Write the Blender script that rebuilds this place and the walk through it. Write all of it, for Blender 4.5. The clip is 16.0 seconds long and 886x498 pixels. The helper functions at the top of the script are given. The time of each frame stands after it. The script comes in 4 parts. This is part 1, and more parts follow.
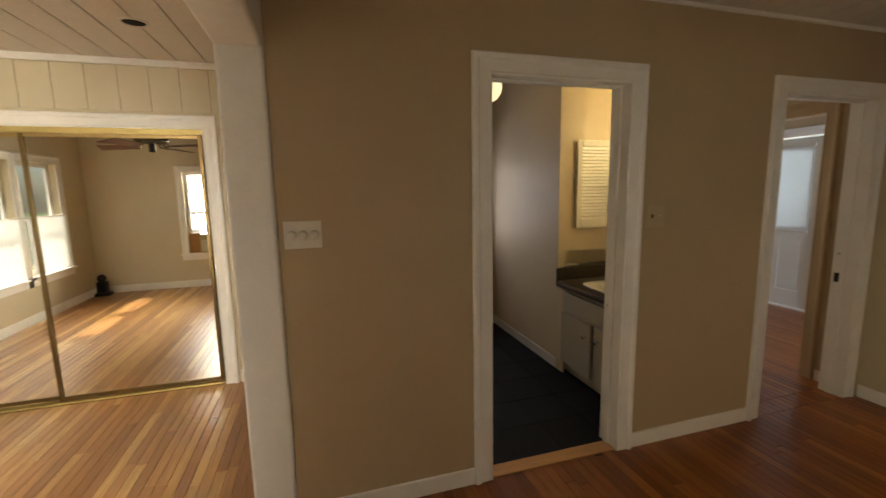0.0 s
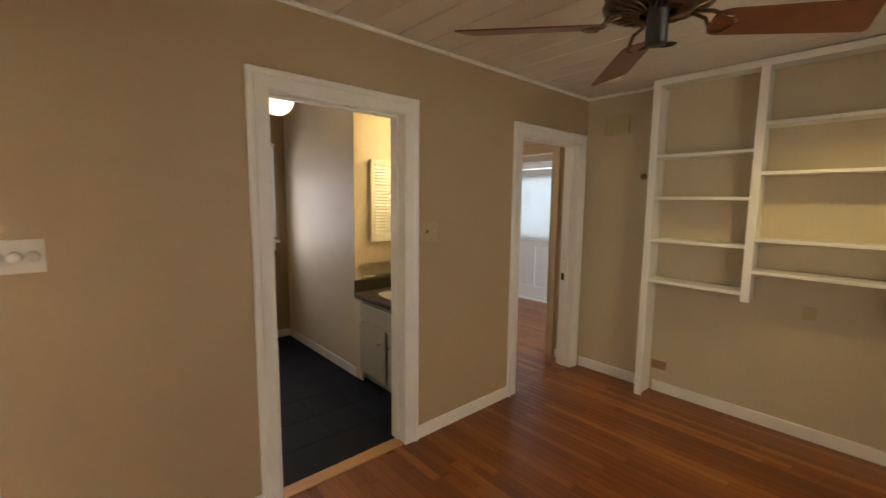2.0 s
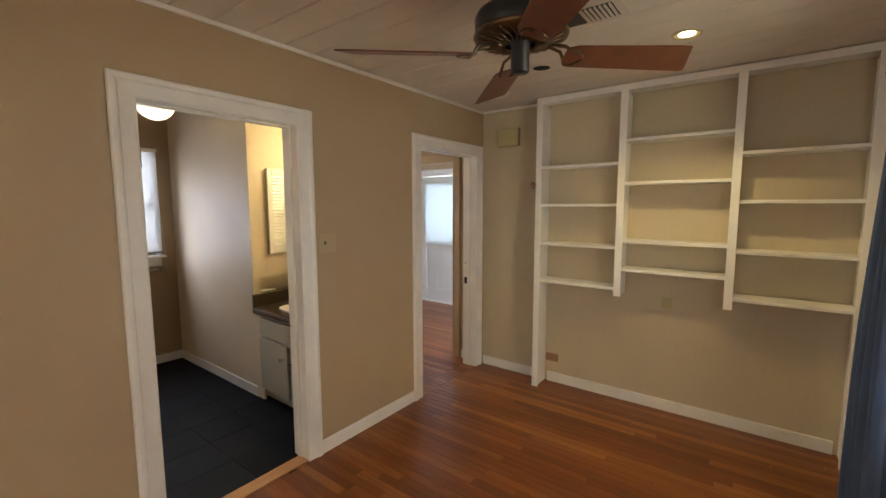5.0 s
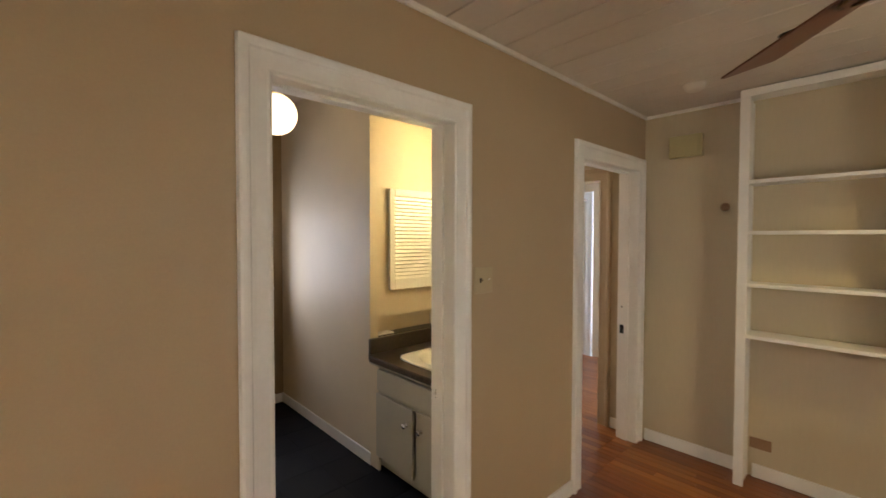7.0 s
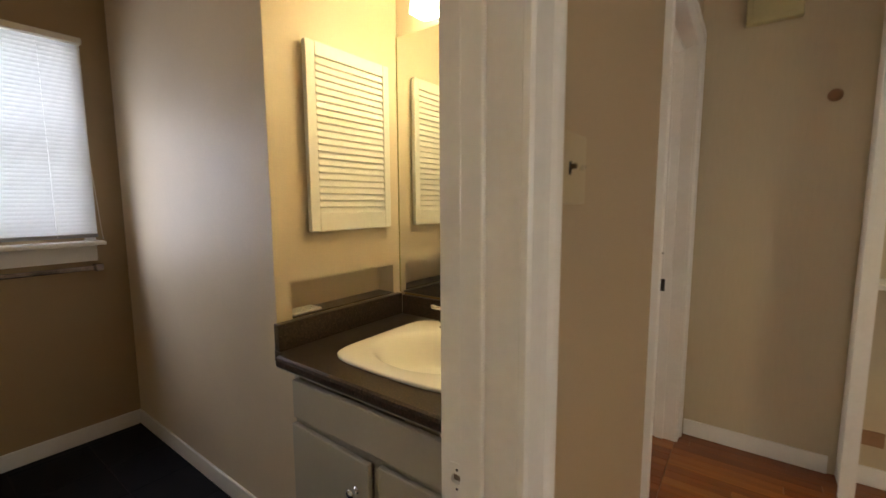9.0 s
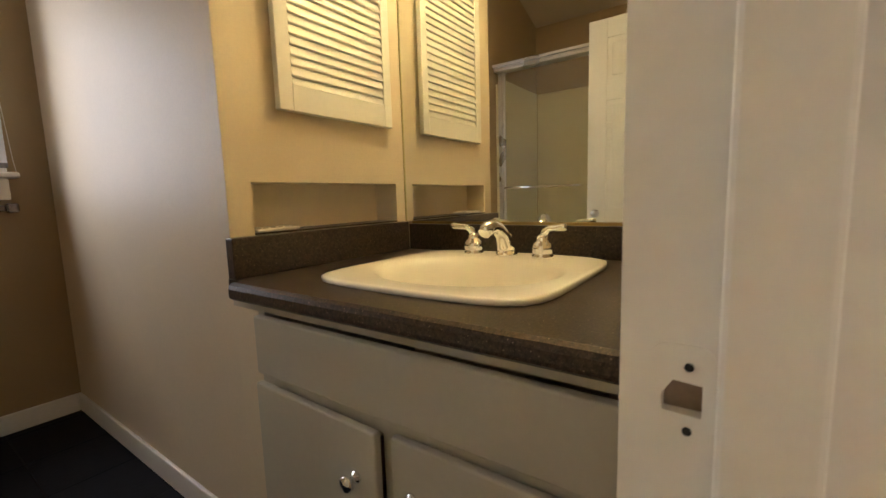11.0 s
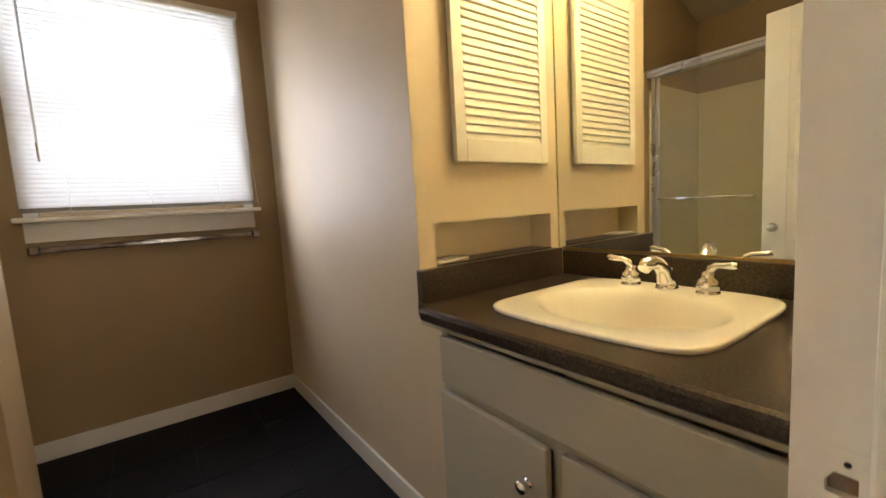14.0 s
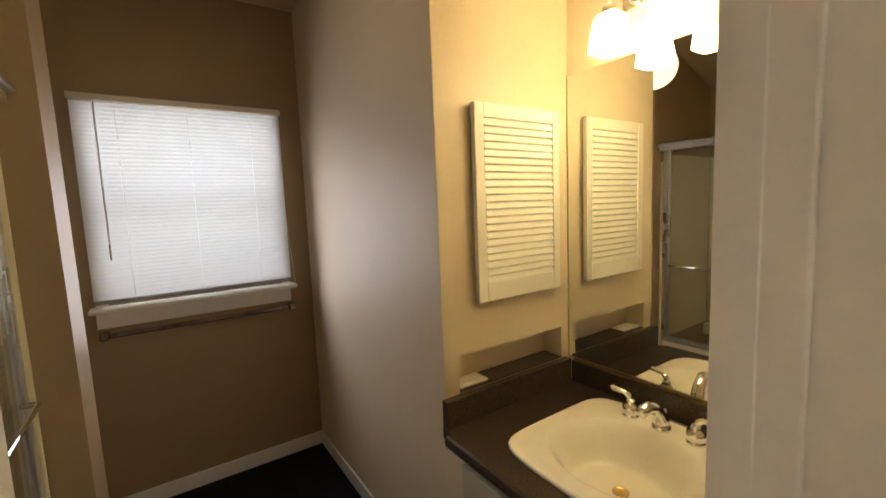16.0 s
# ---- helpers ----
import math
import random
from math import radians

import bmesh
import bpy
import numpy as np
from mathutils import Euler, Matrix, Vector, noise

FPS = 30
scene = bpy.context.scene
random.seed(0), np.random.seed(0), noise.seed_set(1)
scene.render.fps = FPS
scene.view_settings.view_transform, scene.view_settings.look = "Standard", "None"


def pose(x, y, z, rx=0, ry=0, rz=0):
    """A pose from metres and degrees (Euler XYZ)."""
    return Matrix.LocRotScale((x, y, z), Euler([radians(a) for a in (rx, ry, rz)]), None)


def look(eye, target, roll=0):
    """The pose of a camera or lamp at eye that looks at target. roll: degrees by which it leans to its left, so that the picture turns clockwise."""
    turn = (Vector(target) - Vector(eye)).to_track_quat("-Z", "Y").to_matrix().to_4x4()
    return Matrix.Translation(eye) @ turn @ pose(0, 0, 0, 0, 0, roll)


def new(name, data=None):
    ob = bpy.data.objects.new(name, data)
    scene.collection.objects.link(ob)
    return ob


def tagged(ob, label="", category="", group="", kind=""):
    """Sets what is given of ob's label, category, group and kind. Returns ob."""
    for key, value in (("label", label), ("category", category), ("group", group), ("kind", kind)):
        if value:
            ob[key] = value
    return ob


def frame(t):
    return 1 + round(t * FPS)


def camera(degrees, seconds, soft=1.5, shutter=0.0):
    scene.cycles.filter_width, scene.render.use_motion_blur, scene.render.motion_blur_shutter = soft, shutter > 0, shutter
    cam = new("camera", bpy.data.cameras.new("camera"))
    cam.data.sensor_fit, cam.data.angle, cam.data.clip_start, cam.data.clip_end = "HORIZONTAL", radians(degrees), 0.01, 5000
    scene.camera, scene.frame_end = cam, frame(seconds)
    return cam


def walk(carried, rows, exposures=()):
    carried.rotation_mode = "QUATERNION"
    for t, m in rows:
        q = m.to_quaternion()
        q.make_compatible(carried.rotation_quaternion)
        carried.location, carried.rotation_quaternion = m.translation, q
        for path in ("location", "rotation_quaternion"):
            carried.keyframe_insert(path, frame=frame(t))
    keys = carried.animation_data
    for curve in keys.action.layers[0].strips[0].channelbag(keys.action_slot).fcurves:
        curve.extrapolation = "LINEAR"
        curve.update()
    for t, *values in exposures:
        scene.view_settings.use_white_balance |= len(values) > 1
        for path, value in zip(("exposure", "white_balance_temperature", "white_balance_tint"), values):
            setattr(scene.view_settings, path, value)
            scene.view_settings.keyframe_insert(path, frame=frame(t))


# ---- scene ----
cam = camera(93.6, 16.0, shutter=0.4)
PATH = [
    (0, (-0.087, -0.102, 1.519), (0.48, 1.795, 1.235), -1.1),
    (0.5, (-0.088, -0.136, 1.505), (0.701, 1.684, 1.252), -0.4),
    (1, (-0.072, -0.147, 1.519), (0.924, 1.569, 1.268), 0.4),
    (1.5, (-0.046, -0.184, 1.53), (1.082, 1.45, 1.291), 0.4),
    (2, (0.005, -0.262, 1.545), (1.327, 1.222, 1.314), 0.6),
    (2.5, (0.042, -0.321, 1.556), (1.473, 1.051, 1.298), 0.8),
    (3, (0.048, -0.375, 1.58), (1.613, 0.854, 1.381), 0.2),
    (5.5, (0.043, -0.385, 1.582), (1.633, 0.81, 1.372), -0.1),
    (6, (0.075, -0.184, 1.553), (1.576, 1.131, 1.413), -0.3),
    (6.5, (0.164, 0.112, 1.535), (1.566, 1.534, 1.433), 1.9),
    (7, (0.233, 0.466, 1.548), (1.594, 1.931, 1.493), 0.1),
    (7.5, (0.363, 0.785, 1.511), (1.724, 2.247, 1.434), -0.3),
    (8, (0.516, 1.082, 1.468), (1.898, 2.526, 1.434), 1.8),
    (8.5, (0.732, 1.306, 1.409), (2.254, 2.594, 1.252), -0.8),
    (9, (0.957, 1.496, 1.295), (2.556, 2.677, 1.07), -0.3),
    (11.5, (1.256, 1.874, 0.924), (2.869, 3.03, 0.676), -2.1),
    (12, (1.226, 1.893, 0.924), (2.764, 3.147, 0.679), -2.0),
    (12.5, (1.182, 1.89, 0.926), (2.649, 3.229, 0.697), -2.0),
    (13, (1.155, 1.87, 0.933), (2.525, 3.312, 0.721), -3.2),
    (13.5, (1.136, 1.831, 0.969), (2.403, 3.364, 0.762), -3.4),
    (14, (1.102, 1.802, 1.053), (2.276, 3.408, 0.843), -3.3),
    (14.5, (1.082, 1.783, 1.147), (2.187, 3.435, 0.919), -3.9),
    (15, (1.051, 1.762, 1.24), (2.14, 3.418, 0.976), -3.4),
    (15.5, (1.029, 1.745, 1.389), (2.14, 3.389, 1.133), -2.8),
    (16, (1.005, 1.691, 1.537), (2.123, 3.336, 1.328), -2.3),
]
EXPOSURES = [(0.0, 0.85, 7000, 10), (0.5, 1.12, 7100, 10), (1.0, 1.43, 6800, 10), (1.5, 1.65, 6700, 10), (2.0, 1.63, 6500, 10), (2.5, 1.75, 6400, 10), (3.0, 1.87, 6200, 10), (5.5, 1.9, 6000, 10), (7.0, 1.85, 6150, 10), (8.0, 1.75, 6300, 10),
             (9.0, 1.65, 6200, 10), (11.5, 2.05, 6500, 10), (12.5, 2.2, 6500, 10), (13.5, 2.25, 6500, 10), (14.5, 2.05, 6600, 10), (15.5, 1.65, 6650, 10), (16.0, 1.55, 6650, 10)]
walk(cam, [(t, look(eye, target, roll)) for t, eye, target, roll in PATH], EXPOSURES)

# ---- world, sun and daylight ----
world = bpy.data.worlds.new("world")
scene.world = world
world.use_nodes = True
wn = world.node_tree
sky = wn.nodes.new("ShaderNodeTexSky")
sky.sky_type = "NISHITA"
sky.sun_disc = False
sky.sun_elevation = radians(61)
sky.sun_rotation = radians(-80)
wn.links.new(sky.outputs[0], wn.nodes["Background"].inputs[0])
wn.nodes["Background"].inputs[1].default_value = 0.05


LEVEL = 0.25  # of lamps and windows against the sun


def lamp(name, kind, matrix, energy, color, **values):
    data = bpy.data.lights.new(name, kind)
    data.energy, data.color = energy * (1 if kind == "SUN" else LEVEL), color
    if kind == "AREA":
        data.spread = radians(values.get("spread", 180))
        data.shape, data.size, data.size_y = "RECTANGLE", values["size"][0], values["size"][1]
    if kind == "SUN":
        data.angle = radians(0.5)
    if kind == "SPOT":
        data.spot_size, data.spot_blend, data.shadow_soft_size = radians(values["cone"]), 0.6, 0.04
    ob = new(name, data)
    ob.matrix_world = matrix
    return ob


# daylight: side room windows, south window behind the walker, sky behind the bathroom blind, far door; added fills at
# the blind, hall end and far room
lamp("sun", "SUN", look((-6, 2.0, 8), (-6 + 1.0, 2.0 - 0.12, 8 - 1.8)), 5.0, (1.0, 0.93, 0.82))
lamp("west_window_daylight", "AREA", look((-3.62, 1.0, 1.3), (-2.45, 1.0, 0.0)), 16, (1.0, 0.93, 0.79), size=(1.7, 1.35), spread=80)
lamp("side_window_daylight", "AREA", look((-1.715, -0.83, 1.25), (-2.6, 2.0, 0.5)), 105, (1.0, 0.94, 0.81), size=(0.75, 1.2), spread=84)
lamp("south_window_daylight", "AREA", look((1.7, -1.12, 1.35), (2.1, 1.0, 0.85)), 15.5, (1.0, 0.81, 0.61), size=(1.05, 1.25))
lamp("bath_sky_daylight", "AREA", look((1.2, 4.95, 1.62), (1.2, 0, 1.62)), 24, (0.97, 0.96, 1.0), size=(0.8, 0.9))
# fill added on the blind's room side to brighten the wall beside it
lamp("bath_blind_fill", "AREA", look((1.24, 4.235, 1.36), (1.24, 0, 1.36)), 7, (0.93, 0.91, 1.0), size=(0.74, 0.8), spread=165)
lamp("glazed_door_daylight", "AREA", look((5.62, 3.65, 1.5), (0, 3.65, 1.0)), 30, (0.68, 0.81, 1.0), size=(0.7, 1.0))
# fill added at the hall's unseen end to brighten the hall wall
lamp("hall_fill", "AREA", look((3.1, 4.36, 1.45), (3.1, 0, 1.2)), 18, (1.0, 0.9, 0.76), size=(0.5, 1.0))
# fill added to brighten the glazed door's face, through an unseen, made-up window
lamp("far_room_fill", "AREA", look((4.5, 0.52, 1.4), (4.7, 3.5, 0.8)), 120, (0.66, 0.78, 1.0), size=(1.0, 1.2))

# ---- materials ----


def nodes_of(name):
    m = bpy.data.materials.new(name)
    m.use_nodes = True
    return m, m.node_tree.nodes, m.node_tree.links, m.node_tree.nodes["Principled BSDF"]


def put(nodes, kind, **inputs):
    n = nodes.new(kind)
    for key, value in inputs.items():
        n.inputs[key].default_value = value
    return n


def ramp(nodes, stops):
    r = nodes.new("ShaderNodeValToRGB")
    while len(r.color_ramp.elements) < len(stops):
        r.color_ramp.elements.new(0.5)
    for e, (at, c) in zip(r.color_ramp.elements, stops):
        e.position, e.color = at, (*c, 1)
    return r


def surface(name, color, rough=0.5, metal=0.0, vary=0.07, scale=2.5, grain=90.0, bump=0.15, spread=(1, 1, 1), random_by=""):
    """A plain surface with soft large variation, fine grain and a little relief."""
    m, nodes, links, bsdf = nodes_of(name)
    tex = nodes.new("ShaderNodeTexCoord")
    mapping = nodes.new("ShaderNodeMapping")
    mapping.inputs["Scale"].default_value = spread
    links.new(tex.outputs["Object"], mapping.inputs[0])
    big = put(nodes, "ShaderNodeTexNoise", Scale=scale, Detail=4.0)
    fine = put(nodes, "ShaderNodeTexNoise", Scale=grain, Detail=3.0)
    for n in (big, fine):
        links.new(mapping.outputs[0], n.inputs["Vector"])
    mix = put(nodes, "ShaderNodeMath")
    mix.operation = "MULTIPLY_ADD"
    mix.inputs[1].default_value = 0.35
    links.new(fine.outputs["Fac"], mix.inputs[0])
    scaled = put(nodes, "ShaderNodeMath")
    scaled.operation = "MULTIPLY"
    scaled.inputs[1].default_value = 0.65
    links.new(big.outputs["Fac"], scaled.inputs[0])
    links.new(scaled.outputs[0], mix.inputs[2])
    last = mix.outputs[0]
    if random_by:
        info = nodes.new("ShaderNodeObjectInfo" if random_by == "object" else "ShaderNodeNewGeometry")
        add = put(nodes, "ShaderNodeMath")
        add.operation = "MULTIPLY_ADD"
        add.inputs[1].default_value = 0.45
        links.new(info.outputs["Random" if random_by == "object" else "Random Per Island"], add.inputs[0])
        half = put(nodes, "ShaderNodeMath")
        half.operation = "MULTIPLY_ADD"
        half.inputs[1].default_value, half.inputs[2].default_value = 0.75, -0.1
        links.new(last, half.inputs[0])
        links.new(half.outputs[0], add.inputs[2])
        last = add.outputs[0]
    dark = tuple(c * (1 - vary) for c in color)
    light = tuple(min(1, c * (1 + vary)) for c in color)
    r = ramp(nodes, [(0.3, dark), (0.7, light)])
    links.new(last, r.inputs[0])
    links.new(r.outputs[0], bsdf.inputs["Base Color"])
    b = put(nodes, "ShaderNodeBump", Strength=bump, Distance=0.002)
    links.new(fine.outputs["Fac"], b.inputs["Height"])
    links.new(b.outputs[0], bsdf.inputs["Normal"])
    rr = put(nodes, "ShaderNodeMapRange")
    rr.inputs["To Min"].default_value, rr.inputs["To Max"].default_value = max(0, rough - 0.06), min(1, rough + 0.06)
    links.new(big.outputs["Fac"], rr.inputs["Value"])
    links.new(rr.outputs[0], bsdf.inputs["Roughness"])
    bsdf.inputs["Metallic"].default_value = metal
    return m


def wood_floor(name, random_by, tint=(1, 1, 1)):
    """Oiled oak strips: a tone for each strip, long grain along it."""
    m, nodes, links, bsdf = nodes_of(name)
    tex = nodes.new("ShaderNodeTexCoord")
    info = nodes.new("ShaderNodeObjectInfo" if random_by == "object" else "ShaderNodeNewGeometry")
    rnd = info.outputs["Random" if random_by == "object" else "Random Per Island"]
    shift = nodes.new("ShaderNodeCombineXYZ")
    mul = put(nodes, "ShaderNodeMath")
    mul.operation = "MULTIPLY"
    mul.inputs[1].default_value = 37.0
    links.new(rnd, mul.inputs[0])
    links.new(mul.outputs[0], shift.inputs["Y"])
    add = nodes.new("ShaderNodeVectorMath")
    links.new(tex.outputs["Object"], add.inputs[0])
    links.new(shift.outputs[0], add.inputs[1])
    mapping = nodes.new("ShaderNodeMapping")
    mapping.inputs["Scale"].default_value = (26, 1.3, 26)
    links.new(add.outputs[0], mapping.inputs[0])
    grain = put(nodes, "ShaderNodeTexNoise", Scale=2.2, Detail=6.0, Roughness=0.65, Distortion=0.6)
    links.new(mapping.outputs[0], grain.inputs["Vector"])
    wear = put(nodes, "ShaderNodeTexNoise", Scale=1.4, Detail=3.0)
    links.new(tex.outputs["Object"], wear.inputs["Vector"])
    tone = ramp(nodes, [(0.0, (0.155, 0.042, 0.009)), (0.4, (0.21, 0.064, 0.014)), (0.75, (0.26, 0.087, 0.02)), (1.0, (0.35, 0.138, 0.036))])
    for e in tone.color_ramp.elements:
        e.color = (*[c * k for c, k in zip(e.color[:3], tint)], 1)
    links.new(rnd, tone.inputs[0])
    gr = ramp(nodes, [(0.3, (0.62, 0.56, 0.5)), (0.62, (1.08, 1.05, 1.0))])
    links.new(grain.outputs["Fac"], gr.inputs[0])
    mix = nodes.new("ShaderNodeMix")
    mix.data_type, mix.blend_type = "RGBA", "MULTIPLY"
    mix.inputs["Factor"].default_value = 0.8
    links.new(tone.outputs[0], mix.inputs["A"])
    links.new(gr.outputs[0], mix.inputs["B"])
    links.new(mix.outputs["Result"], bsdf.inputs["Base Color"])
    rr = put(nodes, "ShaderNodeMapRange")
    rr.inputs["To Min"].default_value, rr.inputs["To Max"].default_value = 0.24, 0.4
    links.new(wear.outputs["Fac"], rr.inputs["Value"])
    links.new(rr.outputs[0], bsdf.inputs["Roughness"])
    b = put(nodes, "ShaderNodeBump", Strength=0.12, Distance=0.001)
    links.new(grain.outputs["Fac"], b.inputs["Height"])
    links.new(b.outputs[0], bsdf.inputs["Normal"])
    return m


def laminate(name):
    """Dark brown counter laminate with pale flecks."""
    m, nodes, links, bsdf = nodes_of(name)
    tex = nodes.new("ShaderNodeTexCoord")
    soft = put(nodes, "ShaderNodeTexNoise", Scale=150.0, Detail=5.0, Roughness=0.7)
    cell = put(nodes, "ShaderNodeTexVoronoi", Scale=105.0)
    chip = put(nodes, "ShaderNodeTexVoronoi", Scale=260.0)
    wear = put(nodes, "ShaderNodeTexNoise", Scale=7.0, Detail=4.0)
    for n in (soft, cell, chip, wear):
        links.new(tex.outputs["Object"], n.inputs["Vector"])
    last = ramp(nodes, [(0.38, (0.014, 0.0095, 0.007)), (0.62, (0.07, 0.047, 0.033))])
    links.new(soft.outputs["Fac"], last.inputs[0])
    last = last.outputs[0]
    for source, stops, share in ((cell, [(0.07, (0.42, 0.33, 0.23)), (0.15, (0.0, 0.0, 0.0))], 0.55), (chip, [(0.1, (0.1, 0.07, 0.05)), (0.26, (0.0, 0.0, 0.0))], 0.8)):
        fleck = ramp(nodes, stops)
        links.new(source.outputs["Distance"], fleck.inputs[0])
        mix = nodes.new("ShaderNodeMix")
        mix.data_type, mix.blend_type = "RGBA", "ADD"
        mix.inputs["Factor"].default_value = share
        links.new(last, mix.inputs["A"])
        links.new(fleck.outputs[0], mix.inputs["B"])
        last = mix.outputs["Result"]
    links.new(last, bsdf.inputs["Base Color"])
    rr = put(nodes, "ShaderNodeMapRange")
    rr.inputs["To Min"].default_value, rr.inputs["To Max"].default_value = 0.24, 0.38
    links.new(wear.outputs["Fac"], rr.inputs["Value"])
    links.new(rr.outputs[0], bsdf.inputs["Roughness"])
    return m


def glow(name, color, strength):
    m, nodes, links, bsdf = nodes_of(name)
    bsdf.inputs["Base Color"].default_value = (0.85, 0.85, 0.82, 1)
    bsdf.inputs["Emission Color"].default_value = (*color, 1)
    bsdf.inputs["Emission Strength"].default_value = strength * LEVEL
    bsdf.inputs["Roughness"].default_value = 0.25
    return m


def glass(name, color, rough=0.0, clear=0.9):
    m, nodes, links, bsdf = nodes_of(name)
    bsdf.inputs["Base Color"].default_value = (*color, 1)
    bsdf.inputs["Roughness"].default_value = rough
    bsdf.inputs["Transmission Weight"].default_value = clear
    bsdf.inputs["IOR"].default_value = 1.45
    return m


def thin_slat(name, color):
    """White vinyl that lets some daylight through."""
    m, nodes, links, bsdf = nodes_of(name)
    bsdf.inputs["Base Color"].default_value = (*color, 1)
    bsdf.inputs["Roughness"].default_value = 0.45
    back = nodes.new("ShaderNodeBsdfTranslucent")
    back.inputs["Color"].default_value = (*color, 1)
    mix = nodes.new("ShaderNodeMixShader")
    mix.inputs[0].default_value = 0.38
    links.new(bsdf.outputs[0], mix.inputs[1])
    links.new(back.outputs[0], mix.inputs[2])
    links.new(mix.outputs[0], nodes["Material Output"].inputs[0])
    return m


TAN = surface("tan_wall_paint", (0.475, 0.358, 0.22), 0.55, vary=0.05, grain=130, bump=0.12)
# colour lightened in place of side room light reaching the shelf wall
SHELF_TAN_LIT = surface("lit_tan_panel_paint", (0.57, 0.485, 0.335), 0.5, vary=0.05, grain=70, bump=0.1, spread=(1, 1, 0.15))
SIDE_CREAM = surface("cream_wall_paint", (0.62, 0.54, 0.38), 0.5, vary=0.05, grain=130, bump=0.12)
# one bathroom paint in two tones: lightened where light falls, darkened where shaded
BATH_LIT = surface("lit_bath_wall_paint", (0.69, 0.585, 0.43), 0.5, vary=0.06, grain=130, bump=0.12)
BATH_SHADED = surface("shaded_bath_wall_paint", (0.36, 0.26, 0.142), 0.5, vary=0.05, grain=130, bump=0.12)
WHITE = surface("white_trim_paint", (0.86, 0.84, 0.8), 0.38, vary=0.05, scale=6, grain=60, bump=0.1)
DOOR_WHITE = surface("white_door_paint", (0.78, 0.76, 0.7), 0.35, vary=0.04, grain=50, bump=0.1)
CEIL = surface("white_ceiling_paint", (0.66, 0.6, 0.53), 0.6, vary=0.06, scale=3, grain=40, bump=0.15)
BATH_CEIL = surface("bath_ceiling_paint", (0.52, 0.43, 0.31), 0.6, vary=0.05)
FLOOR_OAK = wood_floor("oak_floor_strip", "object")
FLOOR_OAK_JOINED = wood_floor("oak_floor_strips", "island")
# part of this paler tint stands in for the side room's strong sunlight
FLOOR_SUNLIT = wood_floor("sunlit_oak_floor_strips", "island", (2.0, 3.35, 5.8))
POCKET = surface("bare_wood_pocket", (0.26, 0.19, 0.14), 0.8, vary=0.3, grain=200)
GAP = surface("floor_gap", (0.05, 0.025, 0.012), 0.8)
THRESHOLD = surface("threshold_oak", (0.5, 0.26, 0.1), 0.4, vary=0.2, grain=20, spread=(2, 20, 20))
SLATE = surface("dark_floor_tile", (0.006, 0.007, 0.011), 0.7, vary=0.35, scale=5, grain=60, bump=0.4, random_by="object")
SLATE.node_tree.nodes["Principled BSDF"].inputs["Specular IOR Level"].default_value = 0.2
GROUT = surface("dark_grout", (0.006, 0.0065, 0.009), 0.9)
CABINET = surface("grey_cabinet_paint", (0.47, 0.44, 0.36), 0.42, vary=0.05, grain=60, bump=0.12)
LAMINATE = laminate("dark_counter_laminate")
PLYWOOD = surface("bare_plywood", (0.42, 0.2, 0.06), 0.6, vary=0.15, grain=40, spread=(1, 1, 6))
CREAM = surface("cream_porcelain", (0.84, 0.81, 0.735), 0.24, vary=0.02, bump=0.0)
# strong dark and bright mottle painted in for the chrome's patchy reflections
MOTTLED_CHROME = surface("mottled_chrome", (0.24, 0.21, 0.2), 0.18, 1.0, vary=0.85, scale=9, grain=40, bump=0.05)
CHROME = surface("chrome", (0.84, 0.85, 0.87), 0.1, 1.0, vary=0.03, bump=0.0)
ALUMINIUM = surface("satin_aluminium", (0.68, 0.68, 0.68), 0.28, 1.0, vary=0.05, grain=200, bump=0.05)
BRASS = surface("dull_brass", (0.42, 0.3, 0.13), 0.32, 1.0, vary=0.15, grain=60)
GOLD_TRACK = surface("gold_track", (0.55, 0.42, 0.16), 0.4, 0.7, vary=0.1)
MIRROR = surface("mirror_silver", (0.86, 0.87, 0.84), 0.02, 1.0, vary=0.0, bump=0.0)
MIRROR.node_tree.nodes["Principled BSDF"].inputs["Roughness"].default_value = 0.0
for link in list(MIRROR.node_tree.links):
    if link.to_socket.name in ("Roughness", "Normal"):
        MIRROR.node_tree.links.remove(link)
DARK_BRASS = surface("dark_brass", (0.15, 0.1, 0.04), 0.35, 0.9, vary=0.2)
BLACK = surface("black_metal", (0.016, 0.016, 0.018), 0.4, 0.2, vary=0.2)
BRONZE = surface("antique_bronze", (0.16, 0.11, 0.06), 0.35, 0.9, vary=0.4, scale=30, grain=120, bump=0.4)
BLADE = surface("stained_fan_blade", (0.13, 0.038, 0.015), 0.36, vary=0.25, scale=3, grain=18, bump=0.05, spread=(4, 4, 4))
SLOT = surface("unlit_dark", (0.01, 0.01, 0.01), 0.9)
SWITCH_TAN = surface("tan_plastic", (0.5, 0.4, 0.24), 0.4, vary=0.04)
IVORY = surface("aged_ivory_plastic", (0.48, 0.42, 0.215), 0.4, vary=0.05)
# the blind rail's shade against the window, put into its colour
BACKLIT_VINYL = surface("backlit_vinyl", (0.26, 0.25, 0.25), 0.4, vary=0.05)
PLATE = surface("white_plastic", (0.74, 0.7, 0.62), 0.35, vary=0.03, bump=0.0)
BROWN_PLATE = surface("brown_outlet_plate", (0.3, 0.17, 0.09), 0.45, vary=0.1)
SURROUND = surface("cream_shower_panel", (0.8, 0.74, 0.53), 0.3, vary=0.06, scale=3, bump=0.05)
SHOWER_GLASS = glass("obscure_shower_glass", (0.97, 0.96, 0.84), 0.03, 0.97)
PANE = glass("window_glass", (0.95, 0.97, 0.97), 0.0, 1.0)
